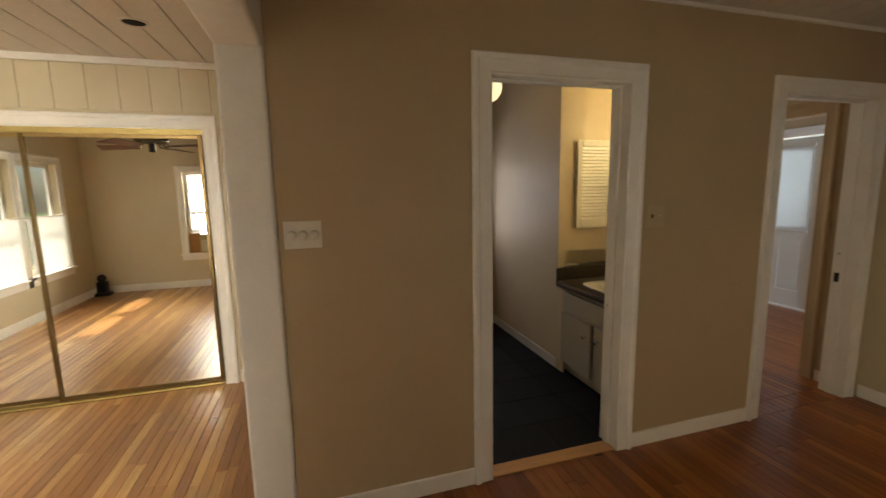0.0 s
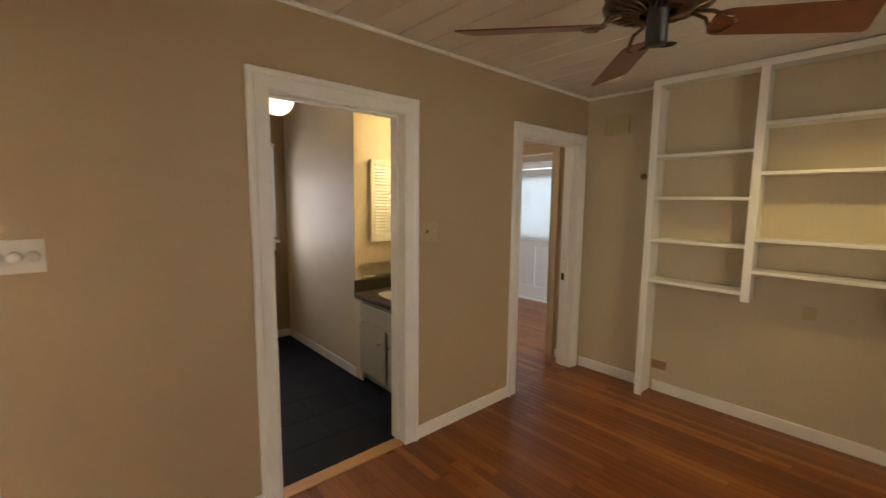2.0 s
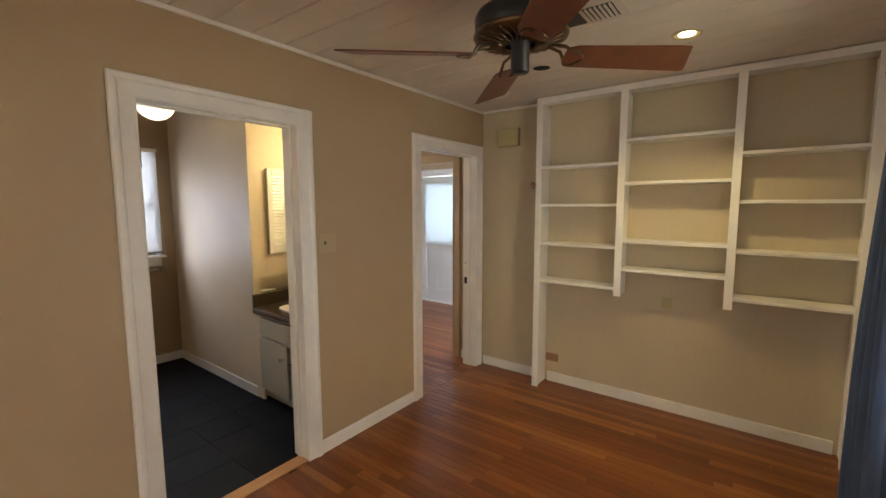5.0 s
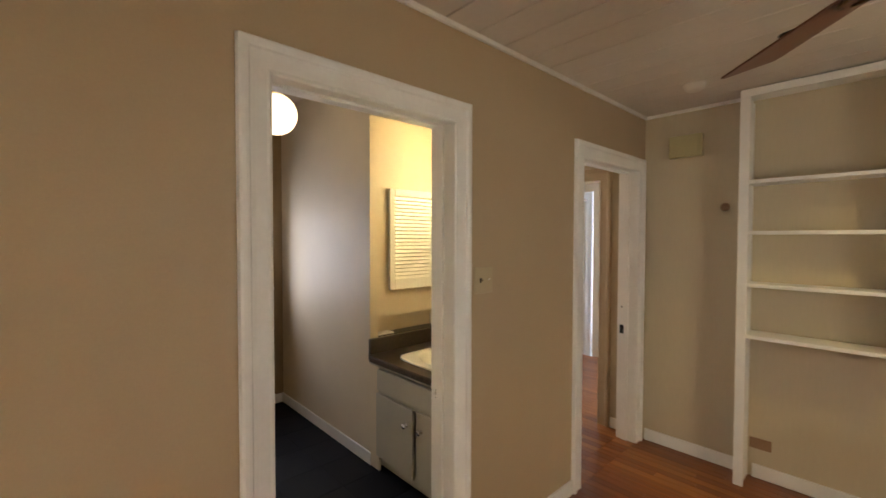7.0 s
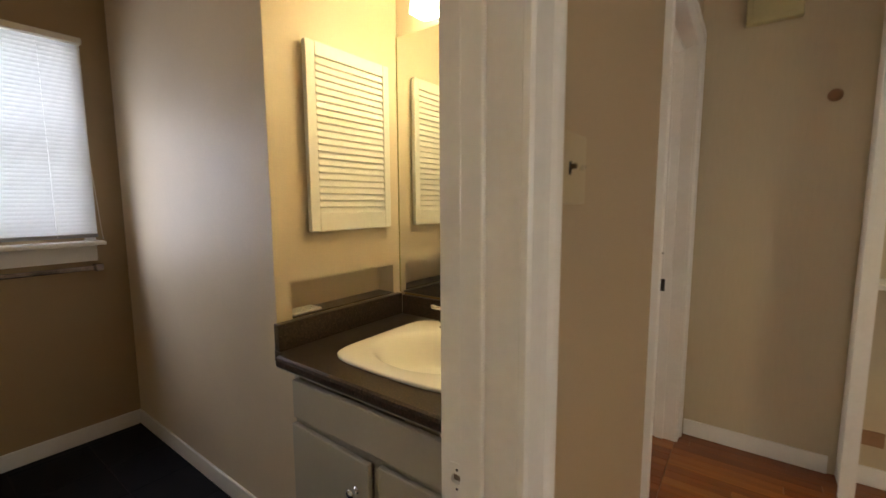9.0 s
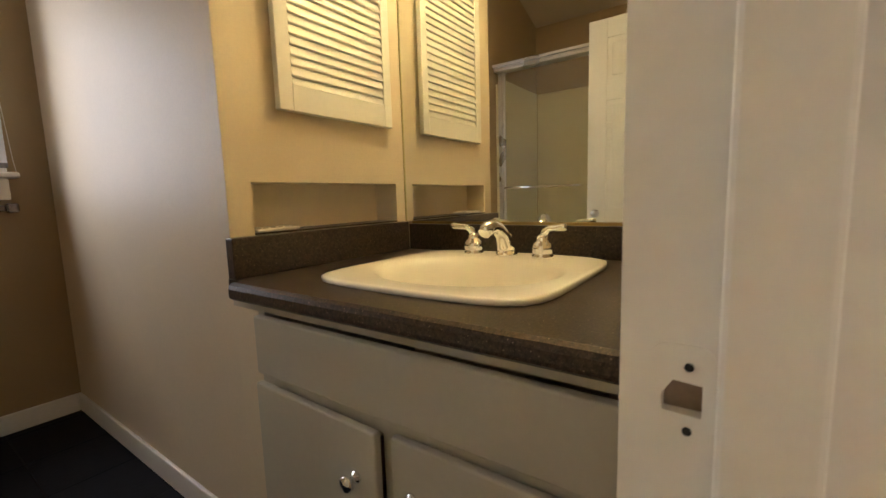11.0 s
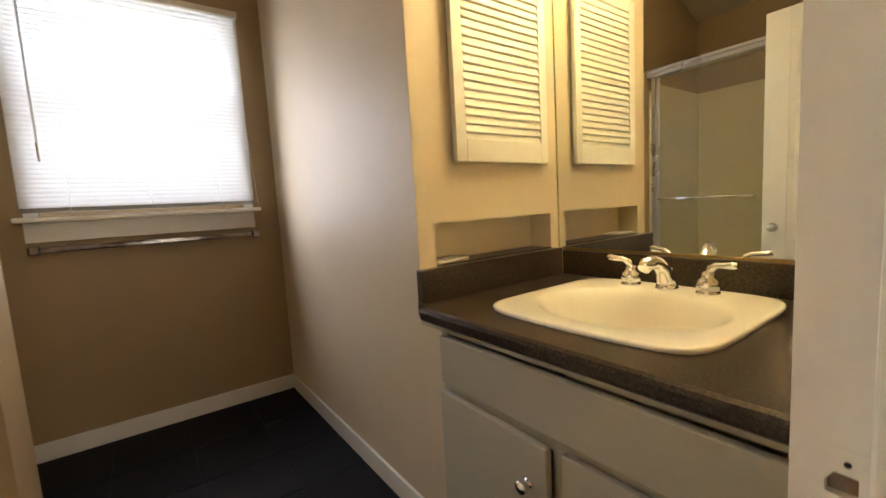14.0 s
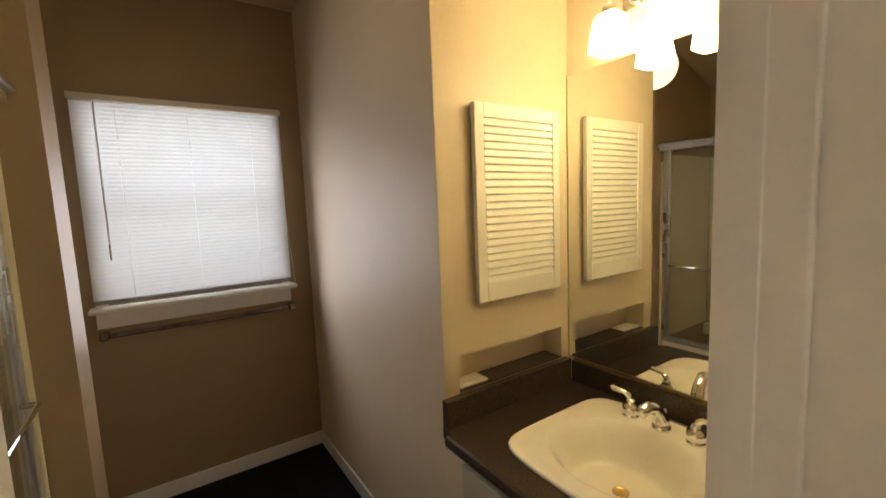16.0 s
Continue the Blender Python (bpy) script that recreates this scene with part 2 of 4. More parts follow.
SLAT = thin_slat("blind_vinyl", (0.86, 0.87, 0.9))
SHEER = thin_slat("sheer_curtain", (0.85, 0.86, 0.84))
BLUE = surface("blue_curtain_cloth", (0.13, 0.19, 0.34), 0.85, vary=0.2, scale=4, grain=400, bump=0.5)
GLOBE = glow("lit_opal_glass", (1.0, 0.78, 0.48), 2.6)
SHADE = glow("lit_frosted_shade", (1.0, 0.79, 0.39), 27.0)
CAN_BULB = glow("lit_bulb", (1.0, 0.86, 0.58), 25.0)
CAN_GOLD = surface("gilt_reflector", (0.75, 0.66, 0.36), 0.3, 0.5, vary=0.05)
SCENERY = glow("bright_garden", (0.85, 0.95, 0.85), 3.6)
leafy = put(SCENERY.node_tree.nodes, "ShaderNodeTexNoise", Scale=1.6, Detail=6.0, Roughness=0.7)
leafy_tone = ramp(SCENERY.node_tree.nodes, [(0.42, (0.16, 0.24, 0.2)), (0.5, (0.5, 0.6, 0.6)), (0.56, (1.0, 1.0, 1.0))])
where = SCENERY.node_tree.nodes.new("ShaderNodeTexCoord")
for source, sink_ in ((where.outputs["Object"], leafy.inputs["Vector"]), (leafy.outputs["Fac"], leafy_tone.inputs[0]), (leafy_tone.outputs[0], SCENERY.node_tree.nodes["Principled BSDF"].inputs["Emission Color"])):
    SCENERY.node_tree.links.new(source, sink_)
GRASS = surface("lawn", (0.07, 0.11, 0.035), 0.9, vary=0.4, scale=1.0, grain=30)

# ---- building helpers ----
BASE = {}


def box(bm, x0, x1, y0, y1, z0, z1, bevel=0.0, segments=2):
    """One box; with bevel, its edges are rounded."""
    m = Matrix.LocRotScale(((x0 + x1) / 2, (y0 + y1) / 2, (z0 + z1) / 2), None, (x1 - x0, y1 - y0, z1 - z0))
    made = bmesh.ops.create_cube(bm, size=1, matrix=m)
    if bevel:
        edges = list({e for v in made["verts"] for e in v.link_edges})
        bmesh.ops.bevel(bm, geom=edges, offset=bevel, segments=segments, affect="EDGES", profile=0.5)


def boxed(*args, **kw):
    bm = bmesh.new()
    box(bm, *args, **kw)
    return bm


def lathe(bm, profile, at, n=24, turn=None, capped=True):
    """Spin (radius, height) pairs round the upright through at, or round the axis that turn gives."""
    m = Matrix.Translation(at) @ (turn or Matrix())
    rings = []
    for r, z in profile:
        rings.append([bm.verts.new(m @ Vector((max(r, 1e-4) * math.cos(2 * math.pi * i / n), max(r, 1e-4) * math.sin(2 * math.pi * i / n), z))) for i in range(n)])
    for a, b in zip(rings, rings[1:]):
        for i in range(n):
            f = bm.faces.new((a[i], a[(i + 1) % n], b[(i + 1) % n], b[i]))
            f.smooth = True
    if capped:
        bm.faces.new(reversed(rings[0]))
        bm.faces.new(rings[-1])


def tube(bm, points, radii, n=12):
    """A round bar along points, with a radius at each."""
    pts = [Vector(p) for p in points]
    rings = []
    for i, p in enumerate(pts):
        way = (pts[min(i + 1, len(pts) - 1)] - pts[max(i - 1, 0)]).normalized()
        side = way.cross(Vector((0.3, 0.2, 1)) if abs(way.z) < 0.9 else Vector((1, 0, 0))).normalized()
        up = side.cross(way)
        r = radii[i] if hasattr(radii, "__len__") else radii
        rings.append([bm.verts.new(p + r * (math.cos(2 * math.pi * k / n) * side + math.sin(2 * math.pi * k / n) * up)) for k in range(n)])
    for a, b in zip(rings, rings[1:]):
        for k in range(n):
            bm.faces.new((a[k], a[(k + 1) % n], b[(k + 1) % n], b[k])).smooth = True
    bm.faces.new(reversed(rings[0]))
    bm.faces.new(rings[-1])


def thing(name, at, label, category, group="", kind="", rz=0.0):
    """An Empty at a thing's base; its parts are built in world places."""
    ob = new(name)
    ob.matrix_world = pose(*at, 0, 0, rz)
    BASE[ob.name] = pose(*at, 0, 0, rz)
    ob.empty_display_size = 0.05
    return tagged(ob, label, category, group, kind)


def mesh_of(name, bm, material, base=None):
    if base is not None:
        bmesh.ops.transform(bm, matrix=base.inverted(), verts=bm.verts)
    bmesh.ops.recalc_face_normals(bm, faces=bm.faces)
    me = bpy.data.meshes.new(name)
    bm.to_mesh(me)
    bm.free()
    me.materials.append(material)
    return me


def part(name, bm, material, parent, label=""):
    """One mesh object under a thing or under a part."""
    base = BASE.get(parent.name, Matrix())
    ob = new(name, mesh_of(name, bm, material, base))
    ob.parent = parent
    BASE[ob.name] = base
    return tagged(ob, label)


def solid(name, bm, material, label, category, kind="structure", group=""):
    """A top-level mesh at world places."""
    ob = new(name, mesh_of(name, bm, material))
    BASE[ob.name] = Matrix()
    return tagged(ob, label, category, group, kind)


def wall(name, axis, f0, f1, a0, a1, z0, z1, openings, material, label):
    """A wall between f0 and f1 on its thin axis, from a0 to a1 along the other, with openings (a, b, bottom, top)."""
    bm = bmesh.new()
    cuts = sorted({a0, a1, *[v for o in openings for v in o[:2] if a0 < v < a1]})
    for a, b in zip(cuts, cuts[1:]):
        mid, low = (a + b) / 2, z0
        spans = sorted(o[2:] for o in openings if o[0] < mid < o[1])
        for bottom, top in [*spans, (z1, z1)]:
            if bottom - low > 1e-4:
                if axis == "y":
                    box(bm, a, b, f0, f1, low, bottom)
                else:
                    box(bm, f0, f1, a, b, low, bottom)
            low = max(low, top)
    bmesh.ops.remove_doubles(bm, verts=bm.verts, dist=1e-5)
    return solid(name, bm, material, label, "wall")


CASING = [(0.0, 0.0), (0.0, 0.011), (0.008, 0.015), (0.016, 0.012), (0.05, 0.014), (0.064, 0.016), (0.07, 0.023), (0.078, 0.025), (0.09, 0.025), (0.097, 0.021), (0.1, 0.0)]


def casing(parent, axis, face, out, a0, a1, top, bottom=0.0, material=None):
    """Moulded, mitred casing round an opening: two legs and a head as parts. out: the side it stands proud to."""
    def place(a, z, v):
        return (a, face + out * v, z) if axis == "y" else (face + out * v, a, z)
    legs = {"casing_leg": [], "casing_head": []}
    for name, path in (("casing_leg", lambda u: ((a0 - u, bottom), (a0 - u, top + u))),
                       ("casing_leg", lambda u: ((a1 + u, bottom), (a1 + u, top + u))),
                       ("casing_head", lambda u: ((a0 - u, top + u), (a1 + u, top + u)))):
        bm = bmesh.new()
        ends = ([], [])
        for u, v in CASING:
            for end, (a, z) in zip(ends, path(u)):
                end.append(bm.verts.new(place(a, z, v)))
        for i in range(len(CASING) - 1):
            bm.faces.new((ends[0][i], ends[0][i + 1], ends[1][i + 1], ends[1][i]))
        bm.faces.new(ends[0])
        bm.faces.new(ends[1])
        part(name, bm, material or WHITE, parent)

# ---- setting: walls, ceilings, openings ----
H = 2.46          # ceiling of the main room
SX = 3.53         # shelf wall
BY, BB = 1.753, 1.89   # bathroom wall, front and back
NY = 4.345        # bathroom north wall
SWX, SWY = -3.44, -0.6  # side room, west and south walls

wall("wall_bath", "y", BY, BB, -0.25, SX, 0, H + 0.3, [(0.695, 1.507, 0, 2.06), (2.57, 3.42, 0, 2.06)], TAN, "smooth tan painted wall with two cased doorways")
wall("wall_shelves", "x", SX, SX + 0.12, -1.02, 4.7, 0, H + 0.3, [(2.085, 3.05, 0, 2.04)], SHELF_TAN_LIT, "tan painted panel wall behind built-in shelves, lightened for west light")
wall("wall_south", "y", -1.16, -1.02, -0.43, SX + 0.12, 0, H + 0.3, [(1.15, 2.35, 0.75, 2.05)], TAN, "tan painted wall with a wide curtained window")
wall("wall_bath_back", "y", NY, NY + 0.14, -0.43, 2.68, 0, 2.9, [(0.74, 1.62, 1.12, 2.09)], BATH_SHADED, "tan painted bathroom wall with a window, darkened for shade")
def leaning(x0, x1, y0, y1, z1, lean):
    """A box whose sides lean west by lean for each metre of height, as the old wall does."""
    bm = boxed(x0, x1, y0, y1, 0, z1)
    for v in bm.verts:
        v.co.x -= lean * v.co.z
    return bm


solid("wall_shower_front", leaning(0.54, 0.757, 3.42, 3.665, 2.74, 0.006), BATH_SHADED, "tan painted wall end beside the shower", "wall")
solid("wall_bath_west", boxed(0.5, 0.6, 3.665, NY, 0, 2.74), BATH_SHADED, "tan painted wall behind the shower end", "wall")
wall("wall_shower_end", "y", 3.424, 3.52, -0.16, 0.54, 0, 2.9, [], BATH_SHADED, "tan painted wall at the end of the tub")
wall("wall_shower_back", "x", -0.43, -0.16, BB, NY, 0, 2.9, [], BATH_SHADED, "tan painted wall behind the tub")
wall("wall_closet_block_side", "x", 1.78, 1.835, 2.8565, NY, 0, 2.9, [], BATH_LIT, "beige painted wall beside the window, lightened for its daylight")
wall("wall_vanity_end", "y", 2.855, 2.955, 1.7815, 2.56, 0, 2.9, [(1.845, 2.395, 0.862, 0.998)], BATH_LIT, "beige painted vanity wall with a low niche, lightened for lamplight")
solid("niche_back", boxed(1.83, 2.41, 2.955, 2.97, 0.84, 1.02), BATH_LIT, "beige painted back of the wall niche, in the lightened wall tone", "wall")
wall("wall_vanity", "x", 2.446, 2.56, BB, 2.855, 0, 2.9, [], BATH_LIT, "beige painted wall behind the vanity mirror, lightened for lamplight")
wall("wall_hall_west", "x", 2.56, 2.68, BB, NY, 0, H + 0.3, [], TAN, "tan painted hall wall")
# unseen window opening, made up to let the hall fill in
wall("wall_hall_north", "y", 4.3, 4.42, 2.68, SX, 0, H + 0.3, [(2.8, 3.4, 0.85, 2.0)], TAN, "tan painted wall with an added window closing the hall")
wall("wall_far_east", "x", 5.35, 5.5, 0.6, 4.8, 0, H + 0.3, [(3.2, 4.1, 0, 2.05)], TAN, "pale painted wall with a glazed outside door")
wall("wall_far_north", "y", 4.7, 4.8, SX + 0.12, 5.35, 0, H + 0.3, [], TAN, "pale painted wall of the far room")
# the window opening is unseen, added for the far room fill
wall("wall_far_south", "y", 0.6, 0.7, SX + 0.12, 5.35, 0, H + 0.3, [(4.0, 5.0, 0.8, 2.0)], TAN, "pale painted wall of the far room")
wall("wall_side_west", "x", SWX - 0.14, SWX, SWY - 0.14, 3.6, 0, H + 0.3, [(0.1, 0.93, 0.55, 1.95), (1.05, 1.88, 0.55, 1.95)], SIDE_CREAM, "tan painted wall with a pair of tall windows")
wall("wall_side_south", "y", SWY - 0.14, SWY, SWX, -0.43, 0, H + 0.3, [(-2.13, -1.3, 0.56, 1.87)], SIDE_CREAM, "tan painted wall with one window")
wall("wall_side_north", "y", 3.45, 3.55, SWX, -0.43, 0, H + 0.3, [(-3.1, -0.87, 0, 1.99)], SIDE_CREAM, "tan wall round the mirrored closet")
wall("wall_closet_back", "y", 4.1, 4.2, SWX, -0.43, 0, H, [], TAN, "plain wall at the back of the closet")
wall("wall_opening_south", "x", -0.43, -0.25, -1.02, -0.5, 0, H + 0.3, [], TAN, "tan painted wall beside the wide opening")

bm = bmesh.new()
box(bm, -0.43, -0.252, 1.735, BB, 0, H + 0.3, bevel=0.014, segments=3)
solid("opening_jamb", bm, WHITE, "white painted rounded end of the wide opening", "trim")
bm = bmesh.new()
box(bm, -0.43, -0.254, -0.5, 1.733, 2.075, H + 0.3, bevel=0.014, segments=3)
solid("opening_header", bm, WHITE, "white painted header over the wide opening", "trim")
solid("vanity_soffit", boxed(1.78, 2.446, BB, 2.855, 2.4, 2.9), BATH_LIT, "beige painted dropped soffit above the vanity, lightened for lamplight", "ceiling")


def plank_ceiling(name, x0, x1, y0, y1, z, pitch, first, label):
    """Painted boards along y with open grooves between them, in one mesh."""
    bm = bmesh.new()
    box(bm, x0, x1, y0, y1, z + 0.012, z + 0.06)
    x = first - math.ceil((first - x0) / pitch) * pitch
    while x < x1:
        a, b = max(x + 0.0035, x0), min(x + pitch - 0.0035, x1)
        if b - a > 0.01:
            box(bm, a, b, y0, y1, z, z + 0.0115, bevel=0.003, segments=1)
        x += pitch
    return solid(name, bm, CEIL, label, "ceiling")


plank_ceiling("ceiling", -0.25, SX, -1.02, BY, H, 0.19, 1.43, "white painted tongue-and-groove board ceiling")
plank_ceiling("ceiling_side_room", SWX, -0.43, SWY, 3.45, H, 0.19, -0.98, "white painted tongue-and-groove board ceiling")
plank_ceiling("ceiling_hall", 2.68, SX, BB, 4.3, H, 0.19, 2.7, "white painted board ceiling of the hall")
plank_ceiling("ceiling_far_room", SX + 0.12, 5.35, 0.7, 4.7, H, 0.19, 3.7, "white painted board ceiling of the far room")
bm = bmesh.new()
rows = [(-0.43, 2.36), (-0.16, 2.45), (0.62, 2.72), (2.5, 2.72)]
lower = [[bm.verts.new((x, y, z)) for x, z in rows] for y in (BB, NY)]
upper = [[bm.verts.new((x, y, z + 0.06)) for x, z in rows] for y in (BB, NY)]
for i in range(3):
    bm.faces.new((lower[0][i], lower[0][i + 1], lower[1][i + 1], lower[1][i]))
    bm.faces.new((upper[0][i], upper[0][i + 1], upper[1][i + 1], upper[1][i]))
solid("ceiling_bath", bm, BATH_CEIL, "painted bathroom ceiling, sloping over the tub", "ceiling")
solid("roof", boxed(-3.7, 5.6, -1.3, 4.9, 2.95, 3.05), CEIL, "plain roof slab closing the rooms", "roof")

# baseboards and crown strips


def strip(name, pieces, z0, z1, label, category):
    bm = bmesh.new()
    for p in pieces:
        box(bm, *p, z0, z1, bevel=0.004)
    return solid(name, bm, WHITE, label, category)


strip("baseboard", [(-0.25, 0.613, BY - 0.015, BY), (1.589, 2.488, BY - 0.015, BY), (SX - 0.015, SX, -0.86, 1.05), (SX - 0.015, SX, 1.13, BY - 0.026)], 0, 0.088, "white painted baseboard", "baseboard")
strip("baseboard_bath", [(0.6, 1.767, NY - 0.013, NY), (1.768, 1.78, 2.842, NY)], 0, 0.085, "white painted bathroom baseboard", "baseboard")
strip("baseboard_hall", [(SX - 0.013, SX, BB, 2.0), (2.68, 2.693, BB, 4.3)], 0, 0.085, "white painted hall baseboard", "baseboard")
strip("baseboard_side_room", [(SWX, SWX + 0.014, SWY, 3.45), (SWX + 0.014, -0.43, SWY, SWY + 0.014), (-0.76, -0.43, 3.436, 3.45), (SWX + 0.014, -3.21, 3.436, 3.45)], 0, 0.11, "white painted baseboard", "baseboard")
strip("crown_strip", [(-0.25, SX - 0.02, BY - 0.018, BY), (SX - 0.02, SX, 1.13, BY)], H - 0.022, H, "thin white crown strip at the ceiling", "trim")
strip("crown_strip_side_room", [(SWX, -0.43, 3.425, 3.45), (SWX, SWX + 0.025, SWY, 3.425)], H - 0.045, H, "white crown strip at the ceiling", "trim")
strip("crown_strip_far_room", [(5.33, 5.35, 0.7, 4.7)], H - 0.05, H, "white crown strip at the ceiling", "trim")

# vertical boards above the mirrored closet
side_panels = thing("wall_side_panels", (-2, 3.45, 2.09), "tan painted vertical boards above the closet", "panelling", kind="structure")
x = -0.98 - 13 * 0.19
while x < -0.45:
    a, b = max(x + 0.003, SWX), min(x + 0.187, -0.43)
    part("panel", boxed(a, b, 3.44, 3.45, 2.105, H - 0.046, bevel=0.003, segments=1), SIDE_CREAM, side_panels)
    x += 0.19


def door_frame(name, x0, x1, label):
    """Jambs, head, stops and moulded casing of a doorway in the bathroom wall."""
    t = thing(name, ((x0 + x1) / 2, BY, 0), label, "door frame", kind="structure")
    part("jamb", boxed(x0 - 0.02, x0, BY + 0.0005, BB + 0.003, 0, 2.06), WHITE, t)
    bm = bmesh.new()
    y0, y1 = BY + 0.0005, BB + 0.003
    box(bm, x1, x1 + 0.02, y0, y1, 0, 0.829)
    box(bm, x1, x1 + 0.02, y0, y1, 0.847, 2.06)
    box(bm, x1, x1 + 0.02, y0, 1.854, 0.829, 0.847)
    box(bm, x1, x1 + 0.02, 1.872, y1, 0.829, 0.847)
    part("jamb", bm, WHITE, t)
    part("head", boxed(x0, x1, BY + 0.0005, BB + 0.003, 2.04, 2.06), WHITE, t)
    part("stop", boxed(x0, x0 + 0.012, 1.808, 1.848, 0, 2.04, bevel=0.003), WHITE, t)
    part("stop", boxed(x1 - 0.012, x1, 1.808, 1.848, 0, 2.04, bevel=0.003), WHITE, t)
    part("stop", boxed(x0 + 0.012, x1 - 0.012, 1.808, 1.848, 2.028, 2.04, bevel=0.003), WHITE, t)
    casing(t, "y", BY, -1, x0, x1, 2.035)
    return t


door_1 = door_frame("door_1", 0.715, 1.487, "white painted bathroom door frame with moulded casing")
door_2 = door_frame("door_2", 2.59, 3.4, "white painted hall door frame with moulded casing")
outer = []
for y, z, turn in ((1.869, 0.857, 0), (1.857, 0.857, 90), (1.857, 0.819, 180), (1.869, 0.819, 270)):
    outer += [(y + 0.009 * math.cos(radians(turn + 15 * k)), z + 0.009 * math.sin(radians(turn + 15 * k))) for k in range(7)]
hole = [(1.8725, 0.838), (1.867, 0.847), (1.854, 0.846), (1.854, 0.829), (1.8715, 0.83)]
bm = bmesh.new()
layers = []
for x in (1.4856, 1.4871):
    layers.append(([bm.verts.new((x, y, z)) for y, z in outer], [bm.verts.new((x, y, z)) for y, z in hole]))
for rim_, gap_ in layers:
    edges = [bm.edges.new((ring[i], ring[(i + 1) % len(ring)])) for ring in (rim_, gap_) for i in range(len(ring))]
    bmesh.ops.triangle_fill(bm, edges=edges, use_beauty=True)
for k in (0, 1):
    a, b = layers[0][k], layers[1][k]
    for i in range(len(a)):
        bm.faces.new((a[i], a[(i + 1) % len(a)], b[(i + 1) % len(a)], b[i]))
strike = part("strike_plate", bm, WHITE, door_1, "painted-over strike plate")
part("strike_hole", boxed(1.494, 1.5065, 1.8541, 1.8719, 0.8291, 0.8469), POCKET, strike)
for z in (0.821, 0.855):
    bm = bmesh.new()
    lathe(bm, [(0.0022, 0), (0.0022, 0.001)], (1.4856, 1.86, z), 10, Euler((0, radians(-90), 0)).to_matrix().to_4x4())
    part("screw", bm, SLOT, door_1)
part("strike_plate", boxed(3.386, 3.3885, 1.838, 1.868, 0.82, 0.885, bevel=0.001), BLACK, door_2, "black strike plate")
bm = bmesh.new()
lathe(bm, [(0.006, 0), (0.006, 0.002)], (3.3995, 1.86, 1.02), 10, Euler((0, radians(-90), 0)).to_matrix().to_4x4())
part("screw", bm, BLACK, door_2)
hall_opening = thing("door_3", (SX, 2.64, 0), "tan painted cased opening from the hall", "door frame", kind="structure")
casing(hall_opening, "x", SX, -1, 2.105, 3.03, 2.02, material=TAN)
part("jamb", boxed(SX, SX + 0.12, 2.085, 2.105, 0, 2.04), TAN, hall_opening)
part("jamb", boxed(SX, SX + 0.12, 3.03, 3.05, 0, 2.04), TAN, hall_opening)
part("head", boxed(SX, SX + 0.12, 2.105, 3.03, 2.02, 2.04), TAN, hall_opening)
solid("threshold", boxed(0.715, 1.487, 1.75, 1.84, 0, 0.01, bevel=0.004), THRESHOLD, "worn oak threshold strip in the bathroom doorway", "threshold")

# ---- outside ----
solid("ground", boxed(-60, 60, -60, 60, -0.6, -0.5), GRASS, "lawn around the house", "ground")
solid("backdrop_south", boxed(-8, 6, -9.1, -9, -0.5, 4.5), SCENERY, "bright trees and sky beyond the south windows", "backdrop")
solid("backdrop", boxed(-9.1, -9, -6, 8, -0.5, 4.2), SCENERY, "bright trees and sky beyond the windows", "backdrop")

# ---- bathroom ----
TO_WEST = Euler((0, radians(-90), 0)).to_matrix().to_4x4()
TO_SOUTH = Euler((radians(90), 0, 0)).to_matrix().to_4x4()
TO_EAST = Euler((0, radians(90), 0)).to_matrix().to_4x4()


def vanity():
    t = thing("vanity_cabinet", (2.1, 2.37, 0), "grey-beige painted vanity cabinet with two doors and chrome knobs", "cabinet")
    bm = bmesh.new()
    box(bm, 1.79, 2.44, 1.895, 1.913, 0.0, 0.72)
    box(bm, 1.79, 2.44, 2.835, 2.853, 0.0, 0.72)
    box(bm, 1.83, 1.85, 1.913, 2.835, 0.0, 0.1)
    box(bm, 1.79, 2.44, 1.913, 2.835, 0.1, 0.12)
    part("body", bm, CABINET, t)
    bm = bmesh.new()
    box(bm, 1.772, 1.79, 1.895, 2.853, 0.695, 0.722)
    box(bm, 1.772, 1.79, 1.895, 1.95, 0.1, 0.695)
    box(bm, 1.772, 1.79, 2.72, 2.7455, 0.1, 0.695)
    box(bm, 1.772, 1.79, 1.95, 2.72, 0.515, 0.565)
    box(bm, 1.772, 1.79, 1.95, 2.72, 0.1, 0.125)
    box(bm, 1.772, 1.79, 2.315, 2.36, 0.125, 0.515)
    part("face_frame", bm, CABINET, t)
    part("filler_strip", boxed(1.774, 1.79, 2.7457, 2.853, 0.0, 0.6948), BATH_LIT, t, "beige painted filler strip at the wall")
    part("false_drawer_front", boxed(1.75, 1.7715, 1.921, 2.732, 0.556, 0.69, bevel=0.004), CABINET, t)
    for y0, y1, knob in ((2.351, 2.741, 2.405), (1.928, 2.322, 2.278)):
        bm = boxed(1.749, 1.7675, y0, y1, 0.115, 0.531, bevel=0.004)
        if knob > 2.4:
            # the first door stands a little off its frame
            for v in bm.verts:
                v.co.x -= 0.011 * (y1 - v.co.y) / (y1 - y0)
        d = part("door", bm, CABINET, t)
        bm = bmesh.new()
        lathe(bm, [(0.0135, 0), (0.012, 0.004), (0.0075, 0.008), (0.007, 0.013), (0.010, 0.017), (0.0155, 0.021), (0.0165, 0.026), (0.013, 0.031), (0.0, 0.033)], (1.7495 - (0.0096 if knob > 2.4 else 0), knob, 0.43), 20, TO_WEST)
        part("knob", bm, CHROME, d, "round chrome knob")
    return t


